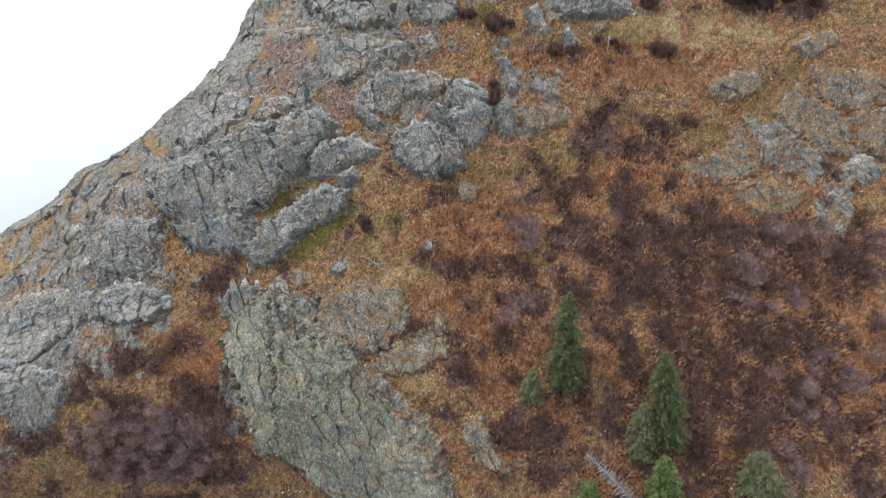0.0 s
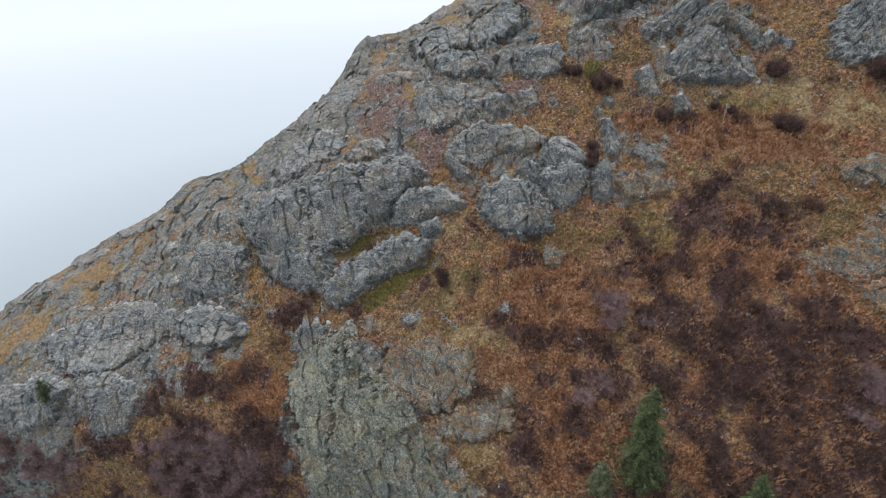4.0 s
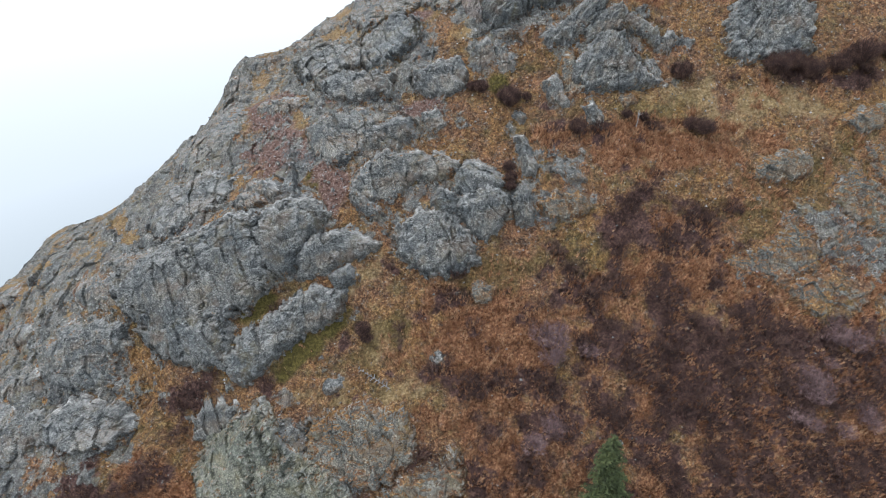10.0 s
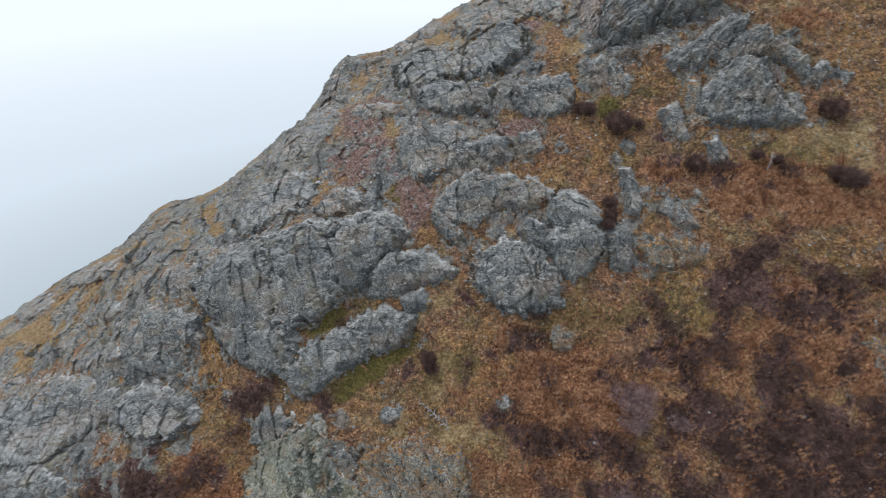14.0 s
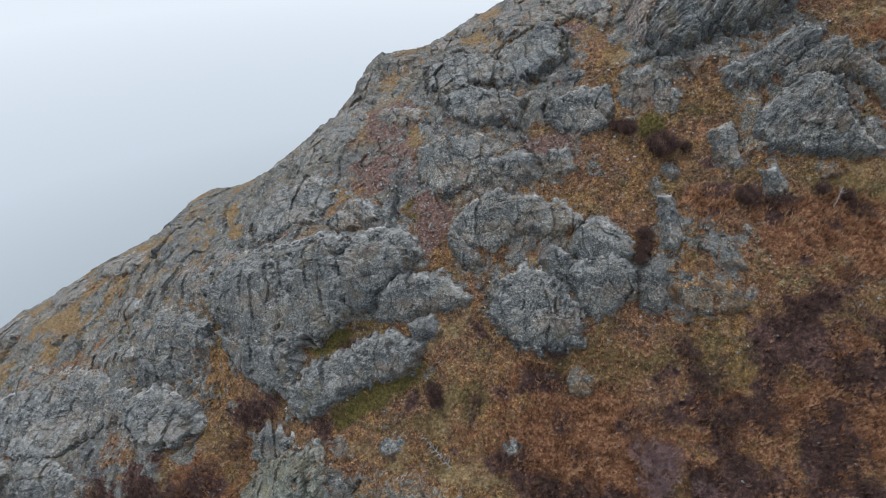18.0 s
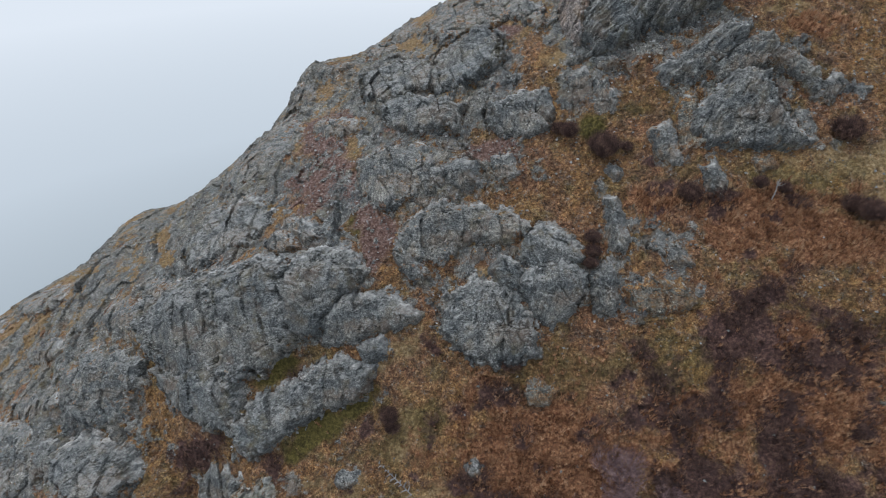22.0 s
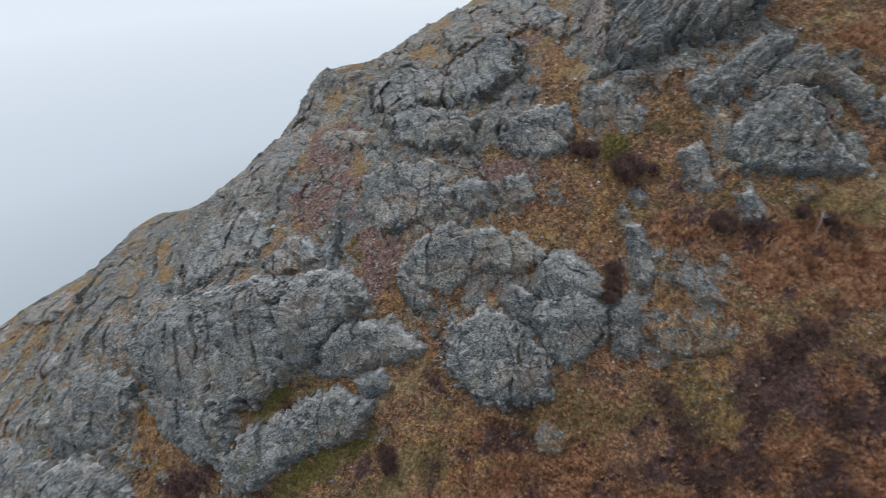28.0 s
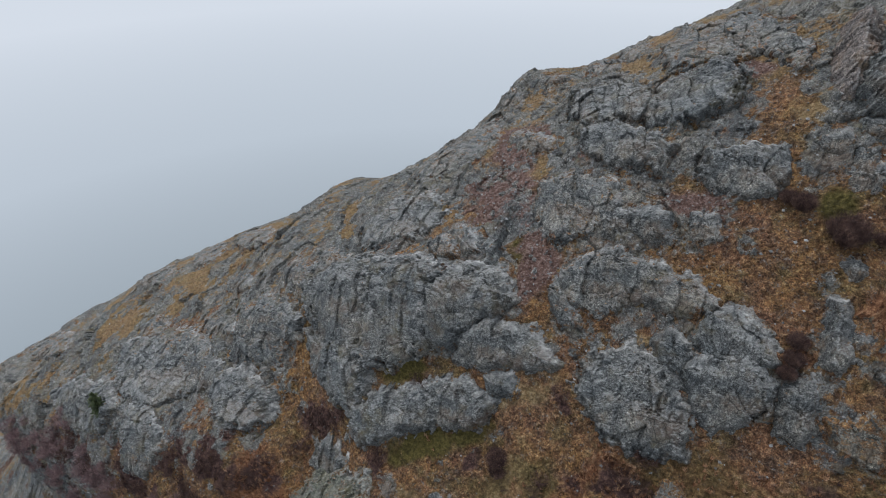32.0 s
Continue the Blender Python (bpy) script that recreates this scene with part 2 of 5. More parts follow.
DARK_HEATH = [
    (29.5, 1.0, 6.0, 3.6, 10), (41.0, 0.5, 8.0, 4.2, 0), (34.0, -7.0, 8.5, 3.8, 0), (50.0, 2.5, 7.0, 4.0, 20), (46.0, -8.5, 7.0, 3.6, 0), (31.0, 18.5, 3.4, 2.2, 10), (27.0, 23.0, 3.0, 1.8, 30), (46.0, -19.5, 5.5, 5.0, 30),
    (28.7, 20.4, 3.6, 2.4, 20), (34.7, 25.1, 3.6, 2.4, 20), (37, 17.1, 3.6, 2.4, 20), (31.3, 27.1, 3.6, 2.4, 20), (32.8, 12.3, 3.6, 2.4, 20), (25.6, 12.6, 3.6, 2.4, 20),
    (17.8, 39.8, 2.6, 1.5, 15), (17.2, 36.4, 2.2, 1.3, 10), (24.6, 37.6, 2.8, 2.0, 30), (4.6, 47.1, 1.8, 1.0, 0), (16.4, 43.6, 1.5, 1.0, 0),
]
MOSS_ZONES = [
    (-23.8, 2.6, 7.2, 2.3, 42), (-20.6, 5.4, 3.2, 2.0, 30), (-31.6, 9.6, 4.4, 2.0, 45), (7.8, 48.1, 2.1, 2.1, 118), (-10.0, -26.5, 5.7, 1.4, 2),
    (-23.6, 30.9, 2.3, 2.0, 146), (-31.2, 10.4, 3.2, 2.6, 0),
]
SCREE_ZONES = [
    (-32.5, 38.5, 9.0, 6.1, 153), (-35.4, 48.9, 12.0, 5.4, 163), (-20.9, 29.9, 5.5, 3.5, 113), (-7.2, 66.3, 4.1, 2.7, 144),
    (-6.0, 43.8, 5.5, 2.7, 6), (-48.1, 29.0, 5.0, 2.6, 166),
]
PALE_ZONES = [
    (50.6, 42.8, 16.3, 6.0, 180), (-8.9, -23.2, 6.1, 2.2, 1), (-23.4, -10.5, 6.2, 1.8, 0), (-31.2, 7.6, 3.2, 1.3, 16),
    (-16.5, -7.2, 8.8, 2.1, 20), (-17.4, -5.9, 6.2, 4.1, 179), (45.9, 43.6, 10.0, 4.7, 4), (2.7, 62.0, 5.9, 2.0, 95),
    (27.5, 67.3, 5.0, 1.7, 0), (29.2, 46.9, 6.1, 1.1, 4), (-5.3, 26.1, 3.0, 0.8, 6),
    (-14.0, 4.5, 3.6, 5.5, 0), (-15.5, 14.0, 4.5, 2.4, 25),
]
HALO_ZONES = [
    (-42.9, 13.4, 14.6, 9.2, 4), (-27.4, 20.4, 7.8, 6.4, 2), (-26.4, 4.7, 9.9, 4.4, 40), (-21.6, 8.3, 5.9, 4.9, 23),
    (-21.4, 17.0, 6.8, 4.0, 14), (-15.9, 18.7, 4.0, 2.9, 14), (-4.2, 19.6, 7.4, 6.9, 21), (-0.3, 17.3, 5.3, 4.9, 26),
    (4.0, 26.4, 7.4, 4.9, 119), (7.2, 24.2, 5.3, 3.5, 101), (-12.7, 31.0, 6.3, 4.8, 9), (-4.9, 31.8, 5.7, 3.7, 12),
    (-20.4, 35.6, 6.3, 5.2, 125), (-19.8, 43.1, 6.2, 4.7, 169), (-11.8, 60.1, 8.0, 6.7, 51), (-19.9, 51.5, 8.9, 5.5, 156),
    (-1.7, 48.5, 5.1, 4.6, 159), (-3.7, 46.5, 4.8, 3.5, 5), (11.9, 33.3, 5.0, 2.7, 100),
]
HALO_ZONES += [
    (11.3, 24.9, 4.7, 2.9, 99), (17.5, 24.8, 4.8, 2.9, 9), (14.8, 24.2, 3.2, 2.7, 23), (21.1, 29.7, 3.0, 2.7, 86),
    (19.5, 31.0, 2.3, 2.2, 73), (23.8, 62.0, 6.0, 4.4, 16), (17.4, 57.1, 4.4, 3.9, 0), (25.7, 51.3, 5.9, 5.6, 16),
    (30.1, 52.0, 5.5, 4.0, 89), (17.4, 45.8, 3.1, 2.8, 94), (20.5, 43.4, 3.0, 2.2, 97), (-30.3, -25.9, 14.4, 8.9, 101),
    (-21.5, -20.8, 9.6, 7.5, 88), (-13.3, -40.4, 11.0, 9.8, 49), (-17.1, -12.8, 4.9, 4.1, 179), (-11.0, -10.8, 5.3, 4.1, 179),
    (65.2, 25.9, 6.7, 5.3, 77), (68.3, 20.8, 5.7, 4.8, 73), (54.5, 17.1, 4.9, 4.5, 20), (47.1, 14.4, 4.4, 3.6, 4),
    (10.0, 51.8, 3.4, 1.8, 20), (17.8, 46.4, 2.4, 3.0, 0), (9.4, 39.0, 2.4, 1.8, 0), (14.0, 34.2, 2.2, 1.4, 0), (23.0, 44.4, 2.0, 1.6, 0), (-2.0, 42.0, 2.6, 1.2, 10),
]
FINE = 0.26


def ground_masks(u, v):
    rocky = np.maximum(0.92 * inside(u, v, ROCKY_ZONES, 0.7, 20, 0.1, 0.8), 0.75 * inside(u, v, PART_ZONES, 0.8, 25, 0.2, 0.9))
    rocky = np.maximum(rocky, 0.62 * inside(u, v, HALO_ZONES, 0.7, 26, 0.05, 0.9))
    crest = np.clip((-38 + 1.0 * v - u) / 10, 0, 1)
    rocky = np.maximum(rocky, crest * np.clip(0.74 + 0.6 * fractal(u * 0.09, v * 0.09, 5, 23, 0.6), 0, 1))
    grassy = inside(u, v, GRASSY_ZONES, 0.9, 30, 0.0, 0.9)
    olive = inside(u, v, OLIVE_ZONES, 0.9, 63, -0.05, 0.9)
    scree, moss = inside(u, v, SCREE_ZONES, 0.5, 70), np.maximum(inside(u, v, MOSS_ZONES, 0.4, 60), 0.42 * olive)
    rocky = np.clip(rocky - 0.95 * grassy - 0.35 * scree - moss, 0, 1)
    return dict(rocky=rocky, rust=(1 - 0.6 * olive) * np.maximum(inside(u, v, RUST_ZONES, 0.6, 40), 0.95 * inside(u, v, [(44, -20, 40, 34, 0), (58, 12, 24, 26, 0)], 1.2, 41, -0.1, 0.8)), heath=np.maximum(inside(u, v, HEATH_ZONES, 1.05, 50, -0.05, 0.45), np.maximum(inside(u, v, [(48, -18, 42, 28, 0)], 1.5, 55, -0.38, 0.35), inside(u, v, DARK_HEATH, 0.75, 57, -0.1, 0.5))),
                moss=moss, scree=scree, pale=np.maximum(0.7 * inside(u, v, PALE_ZONES, 1.1, 80, -0.05, 1.0), 0.45 * np.clip((v - 62 - u) / 14, 0, 1)))


def ground_height(u, v, masks=None):
    masks = masks or ground_masks(u, v)
    stony = np.clip(masks["rocky"] + 0.25 * masks["scree"], 0, 1)
    soft = 0.55 * fractal(u * 0.11, v * 0.09, 4, 3) + 0.30 * fractal(u * 0.8, v * 0.6, 4, 8, 0.6)
    big, edge = blocks((u + 0.4 * v + 1.5 * rough(u * 0.15, v * 0.15, 4)) / 6.5, (v + 1.5 * rough(u * 0.15 + 9, v * 0.15, 4)) / 8.0, 33)
    return mountain(u, v) + soft + stony * (1.25 * rock_relief(u, v, 2) + 1.0 * big - 0.14 * np.exp(-edge / 0.05))


# ---- materials ----
def material(name, rough_value=0.9, metal=0.0):
    m = bpy.data.materials.new(name)
    m.use_nodes = True
    n, l = m.node_tree.nodes, m.node_tree.links
    b = n["Principled BSDF"]
    b.inputs["Roughness"].default_value, b.inputs["Metallic"].default_value = rough_value, metal
    b.inputs["Specular IOR Level"].default_value = 0.25
    return m, n, l, b


def noise_node(n, l, scale, detail=6, rough_value=0.6, vector=None, stretch=(1, 1, 1)):
    co = n.new("ShaderNodeTexCoord")
    mp = n.new("ShaderNodeMapping")
    mp.inputs["Scale"].default_value = stretch
    l.new(co.outputs["Object"], mp.inputs[0])
    t = n.new("ShaderNodeTexNoise")
    t.inputs["Scale"].default_value, t.inputs["Detail"].default_value, t.inputs["Roughness"].default_value = scale, detail, rough_value
    l.new(mp.outputs[0], t.inputs["Vector"])
    return t.outputs["Fac"]


def ramp(n, l, fac, stops):
    r = n.new("ShaderNodeValToRGB")
    while len(r.color_ramp.elements) < len(stops):
        r.color_ramp.elements.new(0.5)
    for e, (p, c) in zip(r.color_ramp.elements, stops):
        e.position, e.color = p, (*c, 1) if len(c) == 3 else c
    l.new(fac, r.inputs[0])
    return r.outputs[0]


def mix(n, l, fac, a, b, kind="MIX"):
    x = n.new("ShaderNodeMixRGB")
    x.blend_type = kind
    for sock, val in zip(x.inputs, (fac, a, b)):
        if isinstance(val, (int, float)):
            sock.default_value = val
        elif isinstance(val, tuple):
            sock.default_value = (*val, 1)
        else:
            l.new(val, sock)
    return x.outputs[0]


def bump(n, l, b, height, strength, distance):
    x = n.new("ShaderNodeBump")
    x.inputs["Strength"].default_value, x.inputs["Distance"].default_value = strength, distance
    l.new(height, x.inputs["Height"])
    l.new(x.outputs[0], b.inputs["Normal"])


def maths(n, l, kind, a, b=0.0, c=0.0):
    x = n.new("ShaderNodeMath")
    x.operation = kind
    for sock, val in zip(x.inputs, (a, b, c)):
        if isinstance(val, (int, float)):
            sock.default_value = val
        else:
            l.new(val, sock)
    return x.outputs[0]


def bent_place(n, l, amount):
    """Object coordinates that wander a little, so that no crack runs dead straight."""
    co, wander, add = n.new("ShaderNodeTexCoord"), n.new("ShaderNodeTexNoise"), n.new("ShaderNodeVectorMath")
    wander.inputs["Scale"].default_value, wander.inputs["Detail"].default_value = 0.8, 5
    l.new(co.outputs["Object"], wander.inputs["Vector"])
    add.operation = "MULTIPLY_ADD"
    l.new(wander.outputs["Color"], add.inputs[0])
    add.inputs[1].default_value = (amount, amount, amount)
    l.new(co.outputs["Object"], add.inputs[2])
    return add.outputs[0]


def facets(n, l, where, scale, stretch):
    """Flat broken faces: each cell is a plane with a tilt of its own. Gives its height, and a value of its own per cell."""
    mp = n.new("ShaderNodeMapping")
    mp.inputs["Scale"].default_value, mp.inputs["Rotation"].default_value = stretch, (0.2, 0.5, 0.3)
    l.new(where, mp.inputs[0])
    cell = n.new("ShaderNodeTexVoronoi")
    cell.inputs["Scale"].default_value = scale
    l.new(mp.outputs[0], cell.inputs["Vector"])
    away, tilt, dot = n.new("ShaderNodeVectorMath"), n.new("ShaderNodeVectorMath"), n.new("ShaderNodeVectorMath")
    away.operation, tilt.operation, dot.operation = "SUBTRACT", "SUBTRACT", "DOT_PRODUCT"
    l.new(mp.outputs[0], away.inputs[0])
    l.new(cell.outputs["Position"], away.inputs[1])
    l.new(cell.outputs["Color"], tilt.inputs[0])
    tilt.inputs[1].default_value = (0.5, 0.5, 0.5)
    l.new(away.outputs[0], dot.inputs[0])
    l.new(tilt.outputs[0], dot.inputs[1])
    split = n.new("ShaderNodeSeparateColor")
    l.new(cell.outputs["Color"], split.inputs[0])
    return dot.outputs["Value"], split.outputs[0]


def rock_colour(n, l):
    """Grey, slightly blue rock: mottled faces, pale lichen, cracks with their shade painted dark, rusty and olive
    stains.
    """
    where = bent_place(n, l, 0.5)
    grain = noise_node(n, l, 3.2, 10, 0.8)
    c = ramp(n, l, grain, [(0.33, (0.033, 0.033, 0.032)), (0.45, (0.105, 0.106, 0.103)), (0.56, (0.160, 0.162, 0.156)), (0.69, (0.36, 0.36, 0.335))])
    c = mix(n, l, 1.0, c, ramp(n, l, noise_node(n, l, 6.5, 6, 0.8), [(0.40, (0.34, 0.34, 0.34)), (0.5, (1.0, 0.99, 0.96)), (0.60, (1.9, 1.86, 1.78))]), "MULTIPLY")
    c = mix(n, l, 1.0, c, ramp(n, l, facets(n, l, where, 0.5, (1, 0.8, 0.7))[1], [(0.0, (0.74, 0.76, 0.78)), (1.0, (1.24, 1.22, 1.20))]), "MULTIPLY")
    c = mix(n, l, 1.0, c, ramp(n, l, noise_node(n, l, 0.75, 5, 0.65), [(0.36, (0.76, 0.76, 0.77)), (0.64, (1.22, 1.21, 1.19))]), "MULTIPLY")
    c = mix(n, l, 1.0, c, ramp(n, l, noise_node(n, l, 0.16, 5), [(0.36, (0.78, 0.83, 0.87)), (0.5, (1.08, 1.08, 1.07)), (0.64, (1.34, 1.28, 1.18))]), "MULTIPLY")
    stain = ramp(n, l, noise_node(n, l, 0.3, 8, 0.66), [(0.50, (0, 0, 0)), (0.62, (0.62, 0.62, 0.62))])
    c = mix(n, l, stain, c, ramp(n, l, noise_node(n, l, 0.22, 3), [(0.42, (0.15, 0.125, 0.065)), (0.58, (0.155, 0.11, 0.078))]))
    lichen = ramp(n, l, noise_node(n, l, 1.1, 9, 0.78), [(0.55, (0, 0, 0)), (0.63, (0.55, 0.55, 0.55))])
    c = mix(n, l, lichen, c, (0.36, 0.37, 0.33))
    # Crack lines at three sizes, the shade inside them painted as dark colour.
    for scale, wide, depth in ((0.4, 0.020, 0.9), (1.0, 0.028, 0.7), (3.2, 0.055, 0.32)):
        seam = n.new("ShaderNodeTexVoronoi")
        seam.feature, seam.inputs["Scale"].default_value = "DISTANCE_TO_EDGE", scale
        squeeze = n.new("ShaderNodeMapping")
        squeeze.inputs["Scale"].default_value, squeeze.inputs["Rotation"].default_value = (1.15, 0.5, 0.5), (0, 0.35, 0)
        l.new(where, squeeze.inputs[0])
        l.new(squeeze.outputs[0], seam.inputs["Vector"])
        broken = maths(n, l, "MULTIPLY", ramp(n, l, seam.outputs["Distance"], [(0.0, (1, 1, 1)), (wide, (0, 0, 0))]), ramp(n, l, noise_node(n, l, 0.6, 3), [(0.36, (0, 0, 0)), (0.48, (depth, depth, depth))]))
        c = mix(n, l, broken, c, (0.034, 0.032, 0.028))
    return c


def dry_turf(n, l):
    """Short dry grass in ochre, brown and dull olive, with grit showing through."""
    grain = noise_node(n, l, 2.4, 10, 0.8)
    ochre = ramp(n, l, grain, [(0.37, (0.034, 0.020, 0.010)), (0.46, (0.130, 0.066, 0.026)), (0.55, (0.205, 0.120, 0.046)), (0.65, (0.36, 0.255, 0.130))])
    brown = ramp(n, l, grain, [(0.36, (0.028, 0.016, 0.011)), (0.50, (0.152, 0.074, 0.038)), (0.65, (0.34, 0.22, 0.13))])
    olive = ramp(n, l, grain, [(0.36, (0.026, 0.021, 0.009)), (0.50, (0.108, 0.078, 0.031)), (0.65, (0.25, 0.195, 0.10))])
    dark = ramp(n, l, grain, [(0.38, (0.024, 0.015, 0.011)), (0.52, (0.098, 0.055, 0.033)), (0.64, (0.23, 0.16, 0.105))])
    c = mix(n, l, ramp(n, l, noise_node(n, l, 0.10, 7, 0.68), [(0.42, (0, 0, 0)), (0.58, (1, 1, 1))]), ochre, brown)
    c = mix(n, l, ramp(n, l, noise_node(n, l, 0.23, 8, 0.72), [(0.49, (0, 0, 0)), (0.61, (0.8, 0.8, 0.8))]), c, olive)
    c = mix(n, l, ramp(n, l, noise_node(n, l, 0.42, 8, 0.74), [(0.49, (0, 0, 0)), (0.62, (0.9, 0.9, 0.9))]), c, dark)
    c = mix(n, l, 1.0, c, ramp(n, l, noise_node(n, l, 6.0, 6, 0.8), [(0.40, (0.42, 0.42, 0.42)), (0.5, (1.0, 1.0, 1.0)), (0.60, (1.75, 1.72, 1.66))]), "MULTIPLY")
    c = mix(n, l, 1.0, c, ramp(n, l, noise_node(n, l, 0.95, 5, 0.7), [(0.38, (0.62, 0.62, 0.64)), (0.5, (1.0, 1.0, 1.0)), (0.62, (1.36, 1.33, 1.28))]), "MULTIPLY")
    grit = ramp(n, l, noise_node(n, l, 1.3, 12, 0.85), [(0.555, (0, 0, 0)), (0.60, (0.8, 0.8, 0.8))])
    return mix(n, l, grit, c, ramp(n, l, noise_node(n, l, 7.0, 4, 0.7), [(0.42, (0.05, 0.046, 0.042)), (0.58, (0.33, 0.315, 0.29))]))


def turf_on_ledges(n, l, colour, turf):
    """Turf where the rock lies flat enough to hold it and along its margins; flat tops, edges and upper rims are
    weathered and carry painted pale highlights.
    """
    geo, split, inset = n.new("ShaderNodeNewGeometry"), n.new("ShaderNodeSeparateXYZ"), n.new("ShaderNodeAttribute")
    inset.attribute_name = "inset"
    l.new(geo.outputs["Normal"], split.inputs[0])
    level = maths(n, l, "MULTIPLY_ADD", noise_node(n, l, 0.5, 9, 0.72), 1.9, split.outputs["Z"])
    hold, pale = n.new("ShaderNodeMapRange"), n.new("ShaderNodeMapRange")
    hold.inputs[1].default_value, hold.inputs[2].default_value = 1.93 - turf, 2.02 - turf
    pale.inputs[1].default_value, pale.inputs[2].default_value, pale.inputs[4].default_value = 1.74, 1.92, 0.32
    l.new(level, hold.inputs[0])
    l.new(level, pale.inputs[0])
    # Pale colour on upward faces: lichen plus a painted top highlight.
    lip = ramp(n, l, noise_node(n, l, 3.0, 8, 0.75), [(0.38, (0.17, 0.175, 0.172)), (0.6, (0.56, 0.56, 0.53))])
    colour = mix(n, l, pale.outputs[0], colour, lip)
    # Convex edges paled: some wear, with an edge highlight painted in.
    sharpness = ramp(n, l, geo.outputs["Pointiness"], [(0.53, (0, 0, 0)), (0.60, (0.45, 0.45, 0.45))])
    colour = mix(n, l, sharpness, colour, lip)
    # Upper rims paled: weathering and a rim highlight put into the colour.
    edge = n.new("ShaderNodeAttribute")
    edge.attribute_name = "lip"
    rim_highlight = maths(n, l, "MULTIPLY", edge.outputs["Fac"], ramp(n, l, noise_node(n, l, 0.55, 7, 0.7), [(0.40, (0.1, 0.1, 0.1)), (0.58, (0.85, 0.85, 0.85))]))
    colour = mix(n, l, rim_highlight, colour, ramp(n, l, noise_node(n, l, 2.6, 8, 0.75), [(0.38, (0.20, 0.205, 0.20)), (0.6, (0.62, 0.61, 0.57))]))
    grass = dry_turf(n, l)
    colour = mix(n, l, hold.outputs[0], colour, grass)
    margin = maths(n, l, "MULTIPLY_ADD", inset.outputs["Fac"], -0.085, noise_node(n, l, 0.7, 9, 0.75))
    fringe = n.new("ShaderNodeMapRange")
    fringe.inputs[1].default_value, fringe.inputs[2].default_value = 0.49 - 0.2 * turf, 0.54 - 0.2 * turf
    l.new(margin, fringe.inputs[0])
    return mix(n, l, fringe.outputs[0], colour, grass)


def rock_bump(n, l):
    where = bent_place(n, l, 0.35)
    big = facets(n, l, where, 0.9, (1.15, 0.8, 0.8))[0]
    small = facets(n, l, where, 2.4, (1.0, 0.8, 1.0))[0]
    hgt = maths(n, l, "MULTIPLY_ADD", big, 0.30, maths(n, l, "MULTIPLY", small, 0.42))
    return maths(n, l, "MULTIPLY_ADD", noise_node(n, l, 5.0, 10, 0.8), 0.24, hgt)


def make_rock_material(name, turf=0.0, tint=(1, 1, 1)):
    m, n, l, b = material(name, 0.88)
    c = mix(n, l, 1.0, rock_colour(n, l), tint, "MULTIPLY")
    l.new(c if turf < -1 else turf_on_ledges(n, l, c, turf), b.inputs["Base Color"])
    bump(n, l, b, rock_bump(n, l), 1.0, 1.0)
    return m


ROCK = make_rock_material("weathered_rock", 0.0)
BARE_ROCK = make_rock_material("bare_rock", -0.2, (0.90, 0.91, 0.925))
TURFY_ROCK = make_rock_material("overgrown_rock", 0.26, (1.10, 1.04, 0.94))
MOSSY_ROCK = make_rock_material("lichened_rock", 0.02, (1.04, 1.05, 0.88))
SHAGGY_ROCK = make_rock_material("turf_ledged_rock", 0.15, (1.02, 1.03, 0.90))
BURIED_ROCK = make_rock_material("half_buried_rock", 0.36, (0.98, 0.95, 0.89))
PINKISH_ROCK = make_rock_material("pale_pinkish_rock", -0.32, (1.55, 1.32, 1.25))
STONE = make_rock_material("loose_stone", -2)


